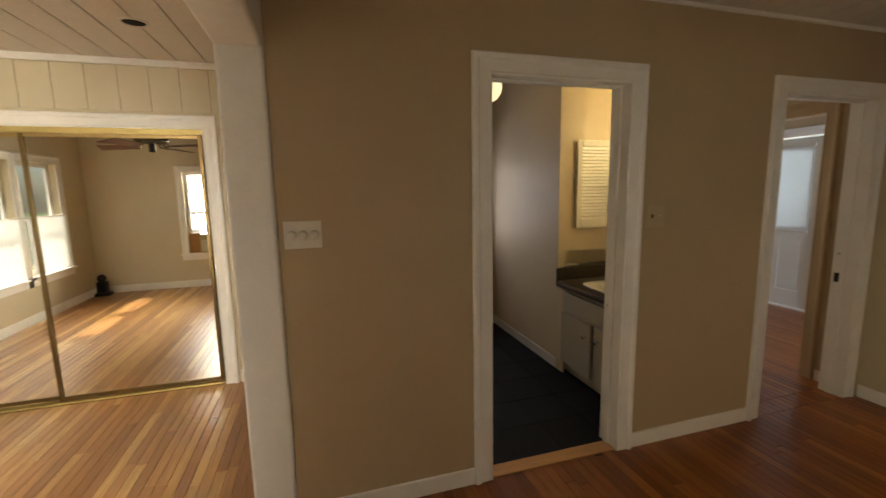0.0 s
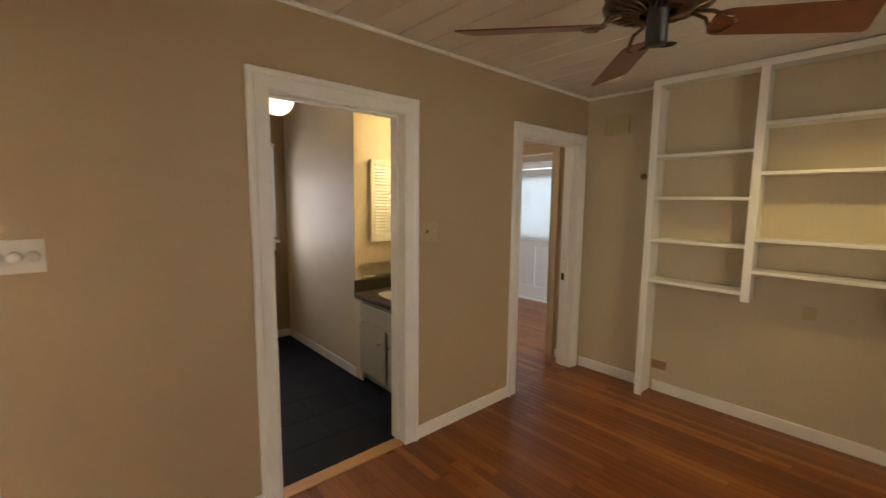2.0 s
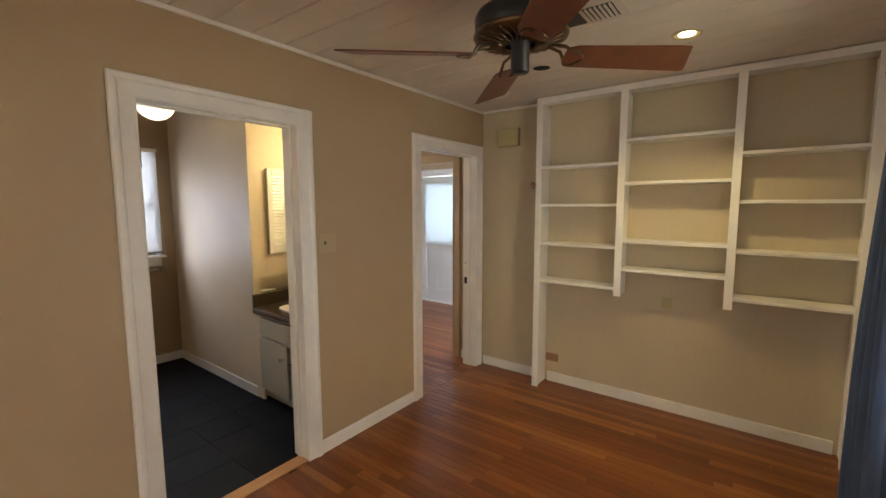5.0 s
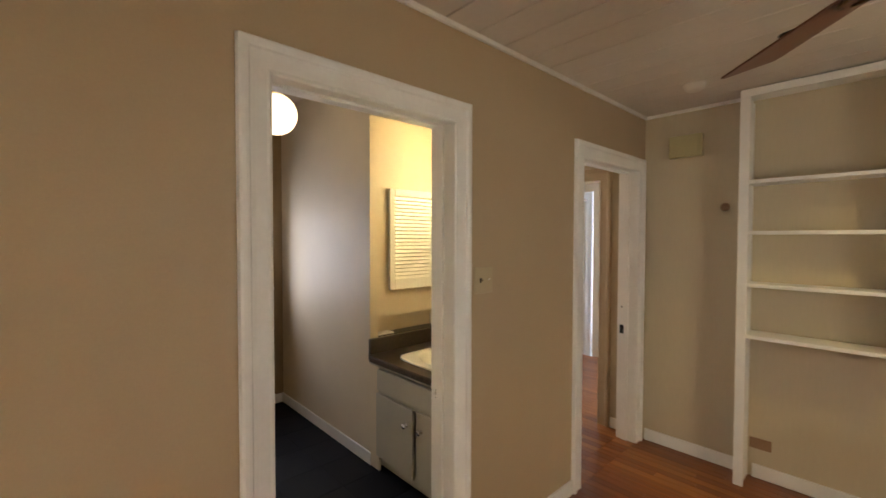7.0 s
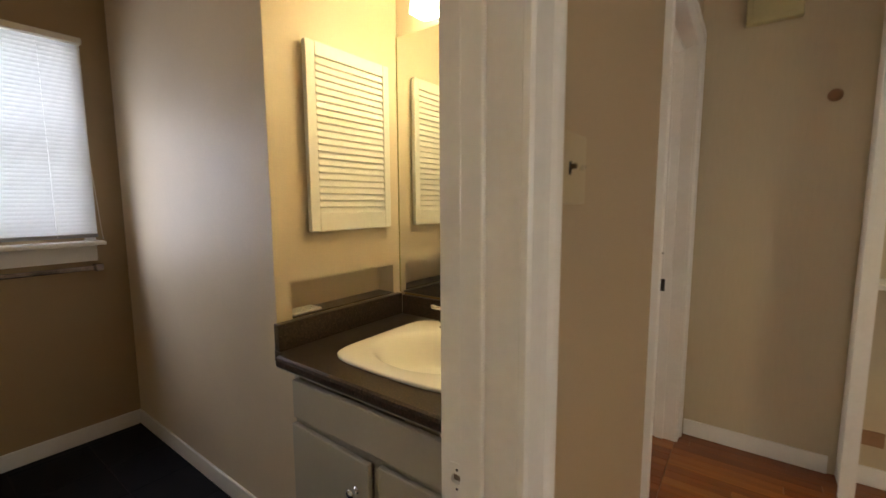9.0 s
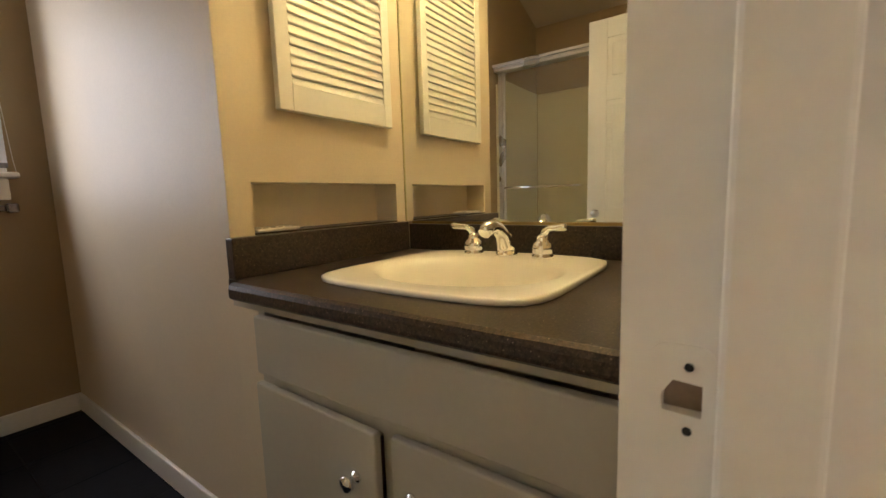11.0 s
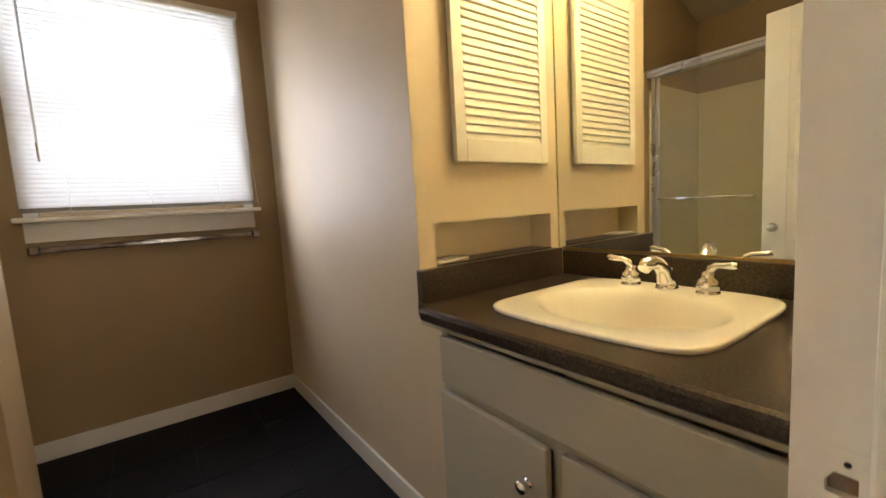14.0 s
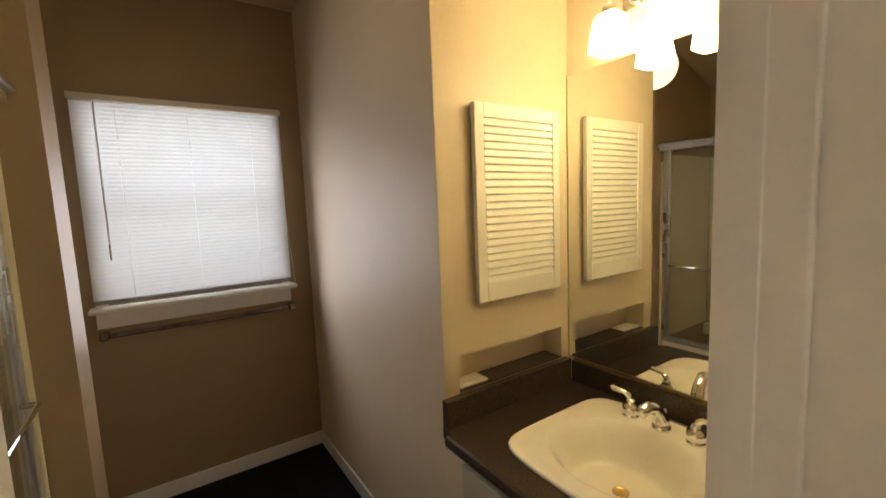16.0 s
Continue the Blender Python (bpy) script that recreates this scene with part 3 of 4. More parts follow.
def counter():
    t = thing("countertop", (2.1, 2.37, 0.722), "dark brown speckled laminate vanity top with splashbacks", "countertop")
    bm = bmesh.new()
    # front strip with a rolled edge
    prof = [(1.9, 0.722), (1.741, 0.722), (1.736, 0.727), (1.735, 0.733), (1.735, 0.748), (1.738, 0.757), (1.746, 0.762), (1.9, 0.762)]
    ends = [[bm.verts.new((x, y, z)) for x, z in prof] for y in (1.901, 2.8)]
    for i in range(len(prof)):
        j = (i + 1) % len(prof)
        bm.faces.new((ends[0][i], ends[0][j], ends[1][j], ends[1][i]))
    bm.faces.new(ends[0])
    bm.faces.new(ends[1])
    rim = [(1.9, 1.901), (2.44, 1.901), (2.44, 2.838), (1.9, 2.838)]
    hole = [(1.9, 2.135), (2.33, 2.135), (2.33, 2.62), (1.9, 2.62)]
    for z in (0.762, 0.722):
        a = [bm.verts.new((x, y, z)) for x, y in rim]
        b = [bm.verts.new((x, y, z)) for x, y in hole]
        for i in range(3):
            bm.faces.new((a[i], a[i + 1], b[i + 1], b[i]))
    box(bm, 1.7655, 1.9, 2.8, 2.838, 0.722, 0.762)
    part("top", bm, LAMINATE, t)
    part("back_splash", boxed(2.418, 2.4395, 1.901, 2.82, 0.762, 0.853, bevel=0.002), LAMINATE, t)
    part("side_splash", boxed(1.765, 2.418, 2.82, 2.853, 0.762, 0.862, bevel=0.003), LAMINATE, t)
    part("side_splash_edge", boxed(1.7645, 1.79, 2.82, 2.853, 0.7235, 0.7619), LAMINATE, t)
    part("side_splash", boxed(1.735, 2.418, 1.894, 1.9005, 0.715, 0.853, bevel=0.0015), LAMINATE, t)
    part("niche_shelf", boxed(1.847, 2.393, 2.8535, 2.953, 0.8625, 0.867), LAMINATE, t)
    return t


def sink():
    """Drop-in basin: bowed rectangular rim, oval bowl."""
    t = thing("sink", (2.137, 2.392, 0.762), "cream porcelain drop-in sink with an oval bowl", "sink")
    bm = bmesh.new()
    n = 72
    cx, cy = 2.112, 2.378

    def outer(a, k):
        c, s = math.cos(a), math.sin(a)
        p = 6.5
        r = (abs(c) ** p + abs(s) ** p) ** (-1 / p)
        x, y = r * c * 0.268 * k, r * s * 0.284 * k
        return x + (0.014 if x < 0 else -0.008) * (1 - (y / 0.29) ** 2) * (-1 if x < 0 else -1) * abs(c), y

    def bowl(a, k):
        return -0.024 + math.cos(a) * 0.178 * k, math.sin(a) * 0.218 * k
    rings = [(outer, 0.99, 0.7622), (outer, 1.0, 0.7632), (outer, 1.0, 0.7695), (outer, 0.995, 0.7725), (outer, 0.982, 0.7742), (outer, 0.95, 0.7742)]
    for i in range(18):
        k = 1.12 - 0.06 * i
        u = min(1, (1.12 - k) / 0.5)
        rings.append((bowl, k, 0.7735 - 0.112 * u * u * (3 - 2 * u) - 0.014 * (1.12 - k)))
    made = []
    for f, k, z in rings:
        ring = []
        for i in range(n):
            x, y = f(2 * math.pi * i / n, k)
            ring.append(bm.verts.new((cx + x, cy + y, z)))
        made.append(ring)
    for a, b in zip(made, made[1:]):
        for i in range(n):
            bm.faces.new((a[i], a[(i + 1) % n], b[(i + 1) % n], b[i])).smooth = True
    bm.faces.new(made[-1])
    ob = part("basin", bm, CREAM, t)
    bm = bmesh.new()
    lathe(bm, [(0.024, 0), (0.024, 0.003), (0.019, 0.004), (0.017, 0.001), (0.008, 0.002)], (cx - 0.024, cy, 0.649), 20)
    part("drain", bm, BRASS, t, "tarnished metal drain")
    return ob


def faucet():
    t = thing("faucet", (2.338, 2.395, 0.775), "polished chrome widespread faucet with two lever handles", "faucet")
    bm = bmesh.new()
    lathe(bm, [(0.031, 0), (0.031, 0.006), (0.028, 0.011), (0.026, 0.016)], (2.338, 2.395, 0.774), 24)
    part("spout_base", bm, CHROME, t)
    bm = bmesh.new()
    tube(bm, [(2.338, 2.395, 0.79), (2.332, 2.396, 0.807), (2.318, 2.398, 0.835), (2.298, 2.401, 0.854), (2.274, 2.405, 0.861), (2.252, 2.409, 0.856), (2.238, 2.411, 0.844)],
         [0.0265, 0.0245, 0.021, 0.019, 0.0195, 0.02, 0.0165], 18)
    part("spout", bm, CHROME, t)
    bm = bmesh.new()
    lathe(bm, [(0.0025, 0), (0.0025, 0.045), (0.006, 0.05), (0.0065, 0.056), (0.0, 0.06)], (2.362, 2.395, 0.775), 12)
    part("lift_rod", bm, CHROME, t)
    for y, s in ((2.503, 1), (2.287, -1)):
        bm = bmesh.new()
        lathe(bm, [(0.029, 0), (0.029, 0.006), (0.0255, 0.009), (0.0265, 0.014), (0.029, 0.022), (0.029, 0.03), (0.025, 0.038), (0.0175, 0.045), (0.0165, 0.05), (0.0155, 0.057), (0.009, 0.062), (0.0, 0.063)], (2.338, y, 0.774), 24)
        h = part("handle", bm, CHROME, t)
        bm = bmesh.new()
        tube(bm, [(2.338, y, 0.828), (2.336, y + s * 0.008, 0.846), (2.333, y + s * 0.022, 0.854), (2.33, y + s * 0.042, 0.855), (2.327, y + s * 0.062, 0.858), (2.326, y + s * 0.072, 0.858)],
             [0.0125, 0.0105, 0.0085, 0.0085, 0.0105, 0.0065], 14)
        part("lever", bm, CHROME, h)
    t.location.x -= 0.02
    t.location.y -= 0.016
    return t


def louvre_cabinet():
    t = thing("medicine_cabinet", (2.118, 2.855, 1.18), "cream painted louvred medicine cabinet on the vanity wall", "cabinet")
    x0, x1, z0, z1, y0, y1 = 1.922, 2.352, 1.184, 1.885, 2.82, 2.842
    part("case", boxed(1.95, 2.33, 2.8422, 2.855, 1.2, 1.865), DOOR_WHITE, t)
    d = part("door_back", boxed(x0 + 0.03, x1 - 0.03, 2.838, 2.842, z0 + 0.03, z1 - 0.03), DOOR_WHITE, t)
    part("stile", boxed(x0, x0 + 0.042, y0, y1, z0, z1, bevel=0.003), DOOR_WHITE, t)
    part("stile", boxed(x1 - 0.036, x1, y0, y1, z0, z1, bevel=0.003), DOOR_WHITE, t)
    part("rail", boxed(x0 + 0.042, x1 - 0.036, y0, y1, z1 - 0.05, z1, bevel=0.002), DOOR_WHITE, t)
    part("rail", boxed(x0 + 0.042, x1 - 0.036, y0, y1, z0, z0 + 0.067, bevel=0.002), DOOR_WHITE, t)
    n = 22
    pitch = (z1 - 0.05 - z0 - 0.067) / n
    bm = bmesh.new()
    box(bm, x0 + 0.042, x1 - 0.036, -0.0048, 0.0048, -0.0165, 0.0165, bevel=0.0035, segments=2)
    bmesh.ops.transform(bm, matrix=pose(0, 2.829, 0, -20, 0, 0), verts=bm.verts)
    me = mesh_of("slat", bm, DOOR_WHITE, BASE[t.name])
    for i in range(n):
        ob = new("slat", me)
        ob.parent = t
        ob.location = (0, 0, z0 + 0.067 + (i + 0.5) * pitch)
    return t


def vanity_mirror():
    t = thing("wall_mirror", (2.4455, 2.37, 0.855), "large frameless wall mirror above the vanity", "mirror")
    part("glass", boxed(2.4402, 2.4455, 1.895, 2.847, 0.862, 2.043, bevel=0.001, segments=1), MIRROR, t)
    part("edge_strip", boxed(2.4375, 2.4455, 2.848, 2.8535, 0.862, 2.043, bevel=0.001), IVORY, t, "yellowed edge strip")
    part("bottom_channel", boxed(2.436, 2.4455, 1.925, 2.82, 0.8535, 0.8618), BRASS, t, "thin metal channel")
    return t


def sconce():
    t = thing("vanity_light", (2.446, 2.36, 2.2), "chrome vanity light with lit square frosted shades", "wall lamp")
    part("back_plate", boxed(2.428, 2.446, 2.12, 2.6, 2.185, 2.245, bevel=0.008), CHROME, t)
    for y in (2.56, 2.36, 2.16):
        bm = bmesh.new()
        tube(bm, [(2.43, y, 2.21), (2.38, y, 2.222), (2.33, y, 2.215), (2.305, y, 2.2), (2.3, y, 2.17)], [0.009, 0.008, 0.008, 0.009, 0.012], 12)
        lathe(bm, [(0.018, 0), (0.026, 0.006), (0.024, 0.03), (0.012, 0.036)], (2.3, y, 2.138), 20)
        arm = part("arm", bm, CHROME, t)
        bm = bmesh.new()
        levels = [(0.034, 2.14), (0.042, 2.125), (0.05, 2.08), (0.056, 2.025), (0.053, 2.025), (0.046, 2.08), (0.036, 2.12), (0.0, 2.124)]
        rings = []
        for r, z in levels:
            ring = []
            for k in range(24):
                a = 2 * math.pi * (k + 0.5) / 24
                p = (abs(math.cos(a)) ** 7 + abs(math.sin(a)) ** 7) ** (-1 / 7)
                ring.append(bm.verts.new((2.3 + r * p * math.cos(a), y + r * p * math.sin(a), z)))
            rings.append(ring)
        for a, b in zip(rings, rings[1:]):
            for k in range(24):
                bm.faces.new((a[k], a[(k + 1) % 24], b[(k + 1) % 24], b[k]))
        part("shade", bm, SHADE, arm, "lit frosted glass shade")
    return t


def globe_light():
    t = thing("globe_pendant", (1.267, 3.132, 2.72), "lit white opal glass globe pendant", "ceiling lamp")
    bm = bmesh.new()
    bmesh.ops.create_uvsphere(bm, u_segments=40, v_segments=24, radius=0.128, matrix=Matrix.Translation((1.267, 3.132, 2.326)))
    for f in bm.faces:
        f.smooth = True
    part("globe", bm, GLOBE, t)
    bm = bmesh.new()
    tube(bm, [(1.267, 3.132, 2.46), (1.267, 3.132, 2.7)], 0.006, 10)
    lathe(bm, [(0.035, 0), (0.045, 0.02), (0.03, 0.03)], (1.267, 3.132, 2.45), 20)
    part("stem", bm, BRASS, t)
    bm = bmesh.new()
    lathe(bm, [(0.02, 0), (0.055, 0.01), (0.06, 0.025)], (1.267, 3.132, 2.695), 24)
    part("canopy", bm, BRASS, t)
    return t


def soap_dish():
    t = thing("soap_dish", (1.925, 2.905, 0.867), "cream plastic soap dish in the wall niche", "soap dish")
    bm = bmesh.new()
    box(bm, 1.86, 1.99, 2.868, 2.945, 0.867, 0.876, bevel=0.003)
    part("tray", bm, CREAM, t)
    for i in range(5):
        part("ridge", boxed(1.875 + i * 0.022, 1.883 + i * 0.022, 2.878, 2.935, 0.876, 0.879, bevel=0.001), CREAM, t)
    return t


def bath_window():
    t = thing("window_1", (1.18, NY, 1.1), "white painted bathroom window behind a blind", "window", kind="structure")
    y = NY + 0.05
    for x0, x1 in ((0.74, 0.785), (1.575, 1.62)):
        part("window_frame", boxed(x0, x1, y, y + 0.07, 1.12, 2.09), WHITE, t)
    part("window_frame", boxed(0.785, 1.575, y, y + 0.07, 2.05, 2.09), WHITE, t)
    part("window_frame", boxed(0.785, 1.575, y, y + 0.07, 1.12, 1.16), WHITE, t)
    part("meeting_rail", boxed(0.785, 1.575, y + 0.01, y + 0.06, 1.57, 1.61), WHITE, t)
    for z0, z1 in ((1.16, 1.57), (1.61, 2.05)):
        p = part("pane", boxed(0.785, 1.575, y + 0.03, y + 0.034, z0, z1), PANE, t)
        p.visible_shadow = False
    part("side_casing", boxed(0.715, 0.765, NY - 0.016, NY, 1.1, 2.12, bevel=0.003), WHITE, t)
    part("side_casing", boxed(1.6, 1.645, NY - 0.016, NY, 1.1, 2.12, bevel=0.003), WHITE, t)
    part("head_casing", boxed(0.765, 1.6, NY - 0.016, NY, 2.075, 2.12, bevel=0.003), WHITE, t)
    part("window_sill", boxed(0.69, 1.668, NY - 0.1, NY + 0.05, 1.078, 1.1, bevel=0.006), WHITE, t)
    part("apron", boxed(0.71, 1.645, NY - 0.02, NY, 0.99, 1.078, bevel=0.004), WHITE, t)
    return t


def blind():
    t = thing("window_blind", (1.18, NY - 0.05, 1.1), "closed white vinyl mini blind hanging before the window", "blind")
    y = NY - 0.055
    x0, x1 = 0.713, 1.643
    part("head_rail", boxed(x0 - 0.006, x1 + 0.006, y - 0.02, y + 0.02, 2.095, 2.125, bevel=0.003), PLATE, t)
    part("bottom_rail", boxed(x0, x1, y - 0.013, y + 0.013, 1.119, 1.138, bevel=0.003), BACKLIT_VINYL, t, "bottom rail coloured grey for its backlit shade")
    bm = bmesh.new()
    verts = []
    for k in range(4):
        u = (k / 3 - 0.5) * 0.025
        verts.append([bm.verts.new((x, y + u * 0.42 + 0.0015 * math.cos(k - 1.5), u * 0.91)) for x in (x0, x1)])
    for a, b in zip(verts, verts[1:]):
        bm.faces.new((a[0], a[1], b[1], b[0])).smooth = True
    me = mesh_of("slat", bm, SLAT, BASE[t.name])
    n = 47
    for i in range(n):
        ob = new("slat", me)
        ob.parent = t
        ob.location = (0, 0, 1.14 + (2.09 - 1.14) * (i + 0.5) / n)
    for x in (0.88, 1.18, 1.48):
        bm = bmesh.new()
        tube(bm, [(x, y - 0.014, 1.125), (x, y - 0.014, 2.1)], 0.0008, 5)
        part("ladder_cord", bm, SLAT, t)
    bm = bmesh.new()
    tube(bm, [(0.803, y - 0.025, 2.09), (0.803, y - 0.03, 1.35), (0.803, y - 0.03, 1.335)], [0.0038, 0.0042, 0.003], 8)
    part("tilt_wand", bm, ALUMINIUM, t, "grey plastic tilt wand")
    bm = bmesh.new()
    tube(bm, [(1.63, y - 0.025, 2.09), (1.635, y - 0.03, 1.5), (1.655, y - 0.03, 1.15), (1.66, y - 0.028, 1.105)], 0.0015, 6)
    part("lift_cord", bm, PLATE, t)
    return t


def towel_bar():
    t = thing("towel_bar", (1.19, NY, 0.955), "chrome towel bar on the wall under the window", "towel bar")
    for x in (0.735, 1.64):
        bm = bmesh.new()
        box(bm, x - 0.02, x + 0.02, NY - 0.055, NY, 0.935, 0.975, bevel=0.008)
        part("bracket", bm, MOTTLED_CHROME, t)
    part("bar", boxed(0.755, 1.62, NY - 0.048, NY - 0.028, 0.942, 0.967, bevel=0.005), MOTTLED_CHROME, t)
    return t


def shower():
    t = thing("shower_enclosure", (0.6, 2.65, 0.4), "aluminium framed shower enclosure with obscure sliding glass doors", "shower")
    part("header", boxed(0.585, 0.68, 1.895, 3.4195, 1.88, 1.935, bevel=0.008), ALUMINIUM, t)
    part("header_lip", boxed(0.65, 0.7, 1.895, 3.4195, 1.908, 1.93, bevel=0.006), ALUMINIUM, t)
    part("side_jamb", boxed(0.585, 0.635, 3.375, 3.405, 0.42, 1.88, bevel=0.003), ALUMINIUM, t)
    part("side_jamb", boxed(0.585, 0.635, 1.895, 1.93, 0.42, 1.88, bevel=0.003), ALUMINIUM, t)
    part("sill", boxed(0.575, 0.64, 1.895, 3.405, 0.4, 0.425, bevel=0.004), ALUMINIUM, t)
    for x, y0, y1 in ((0.618, 2.6, 3.37), (0.595, 1.93, 2.7)):
        d = part("sliding_door", boxed(x - 0.003, x + 0.003, y0 + 0.02, y1 - 0.02, 0.45, 1.865), SHOWER_GLASS, t, "obscure glass shower door")
        d.visible_shadow = False
        for a, b in ((y0, y0 + 0.02), (y1 - 0.02, y1)):
            part("stile", boxed(x - 0.01, x + 0.01, a, b, 0.43, 1.88, bevel=0.002), ALUMINIUM, d)
    bm = bmesh.new()
    tube(bm, [(0.628, 2.76, 1.005), (0.668, 2.76, 1.005), (0.668, 3.34, 1.005), (0.628, 3.34, 1.005)], 0.0085, 10)
    part("towel_rail", bm, CHROME, t)
    return t


def tub():
    t = thing("bathtub", (0.2, 2.65, 0), "cream bathtub with a wall surround behind the shower doors", "bathtub")
    bm = bmesh.new()
    box(bm, 0.53, 0.64, 1.895, 3.4, 0.0, 0.4, bevel=0.015)
    part("apron", bm, SURROUND, t)
    bm = bmesh.new()
    box(bm, -0.15, -0.06, 1.9, 3.4, 0.3, 0.4, bevel=0.015)
    box(bm, -0.06, 0.53, 1.9, 3.4, 0.1, 0.13)
    part("basin", bm, SURROUND, t)
    part("surround_panel", boxed(-0.16, -0.145, 1.9, 3.405, 0.4, 1.86, bevel=0.006), SURROUND, t)
    part("surround_panel", boxed(-0.145, 0.575, 3.405, 3.42, 0.4, 1.86, bevel=0.006), SURROUND, t)
    part("surround_panel", boxed(-0.145, 0.575, 1.8905, 1.905, 0.4, 1.86, bevel=0.006), SURROUND, t)
    part("surround_flange", boxed(0.575, 0.648, 3.405, 3.4195, 0.0, 1.8, bevel=0.005), SURROUND, t, "cream upright flange")
    return t


def panel_door():
    """Six-panel leaf, standing open at a right angle along the shower side."""
    t = thing("panel_door", (0.736, 1.9, 0.01), "white painted six-panel door standing open", "door")
    x0, x1, y0, y1 = 0.722, 0.757, 1.902, 2.68
    bm = bmesh.new()
    box(bm, x0 + 0.007, x1 - 0.007, y0 + 0.05, y1 - 0.05, 0.1, 1.98)
    part("core", bm, DOOR_WHITE, t)
    ys = [y0, y0 + 0.115, y0 + 0.335, y1 - 0.335, y1 - 0.115, y1]
    zs = [0.012, 0.235, 0.73, 0.845, 1.53, 1.65, 1.912, 2.03]
    for i in (0, 2, 4):
        part("stile", boxed(x0, x1, ys[i], ys[i + 1], 0.012, 2.03, bevel=0.003), DOOR_WHITE, t)
    for i in (0, 2, 4, 6):
        for j in (1, 3):
            part("rail", boxed(x0, x1, ys[j], ys[j + 1], zs[i], zs[i + 1], bevel=0.003), DOOR_WHITE, t)
    for i in (1, 3, 5):
        for j in (1, 3):
            part("panel", boxed(x0 + 0.002, x1 - 0.002, ys[j] + 0.026, ys[j + 1] - 0.026, zs[i] + 0.026, zs[i + 1] - 0.026, bevel=0.012, segments=3), DOOR_WHITE, t)
    for out, turn in ((x1, TO_EAST), (x0, TO_WEST)):
        bm = bmesh.new()
        lathe(bm, [(0.026, 0), (0.026, 0.004), (0.011, 0.008), (0.01, 0.02), (0.018, 0.027), (0.022, 0.037), (0.017, 0.046), (0.0, 0.049)], (out, y1 - 0.055, 0.81), 24, turn)
        part("knob", bm, ALUMINIUM, t, "satin metal knob")
    bm = bmesh.new()
    tube(bm, [(x1, 2.285, 1.63), (x1 + 0.025, 2.285, 1.625), (x1 + 0.03, 2.285, 1.605), (x1 + 0.022, 2.285, 1.59)], 0.004, 8)
    box(bm, x1, x1 + 0.004, 2.278, 2.292, 1.59, 1.65)
    part("hook", bm, BRASS, t, "small brass coat hook")
    for z in (0.25, 1.805):
        bm = bmesh.new()
        box(bm, 0.7155, 0.7575, 1.8965, 1.9015, z - 0.045, z + 0.045, bevel=0.001)
        tube(bm, [(0.76, 1.897, z - 0.048), (0.76, 1.897, z + 0.048)], 0.006, 10)
        part("hinge", bm, BLACK, t, "dark metal hinge")
    return t


vanity(), counter(), sink(), faucet(), louvre_cabinet(), vanity_mirror(), sconce(), globe_light(), soap_dish()
bath_window(), blind(), towel_bar(), shower(), tub(), panel_door()

# ---- main room ----


def shelving():
    t = thing("bookshelf", (3.43, 0.1, 0), "white painted built-in wall shelves, all empty", "bookshelf")
    fx = 3.33
    for y0, y1, z0 in ((1.062, 1.114, 0.0), (0.408, 0.459, 0.89), (-0.291, -0.242, 0.89), (-0.925, -0.868, 0.0)):
        bm = bmesh.new()
        box(bm, fx, fx + 0.02, y0, y1, z0, 2.407, bevel=0.002)
        box(bm, fx + 0.02, SX, (y0 + y1) / 2 - 0.012, (y0 + y1) / 2 + 0.012, z0, 2.407)
        part("upright", bm, WHITE, t)
    part("top_rail", boxed(fx - 0.002, fx + 0.02, -0.925, 1.114, 2.407, 2.45, bevel=0.002), WHITE, t)
    part("top_board", boxed(fx + 0.02, SX, -0.92, 1.108, 2.425, 2.458), WHITE, t)
    for (y0, y1), zs in (((0.446, 1.081), (1.891, 1.581, 1.258, 0.942)), ((-0.252, 0.422), (2.055, 1.742, 1.309, 1.095)), ((-0.885, -0.276), (1.91, 1.601, 1.273, 0.96))):
        for z in zs:
            part("shelf", boxed(fx + 0.004, SX - 0.001, y0, y1, z - 0.011, z + 0.011, bevel=0.002), WHITE, t)
    return t


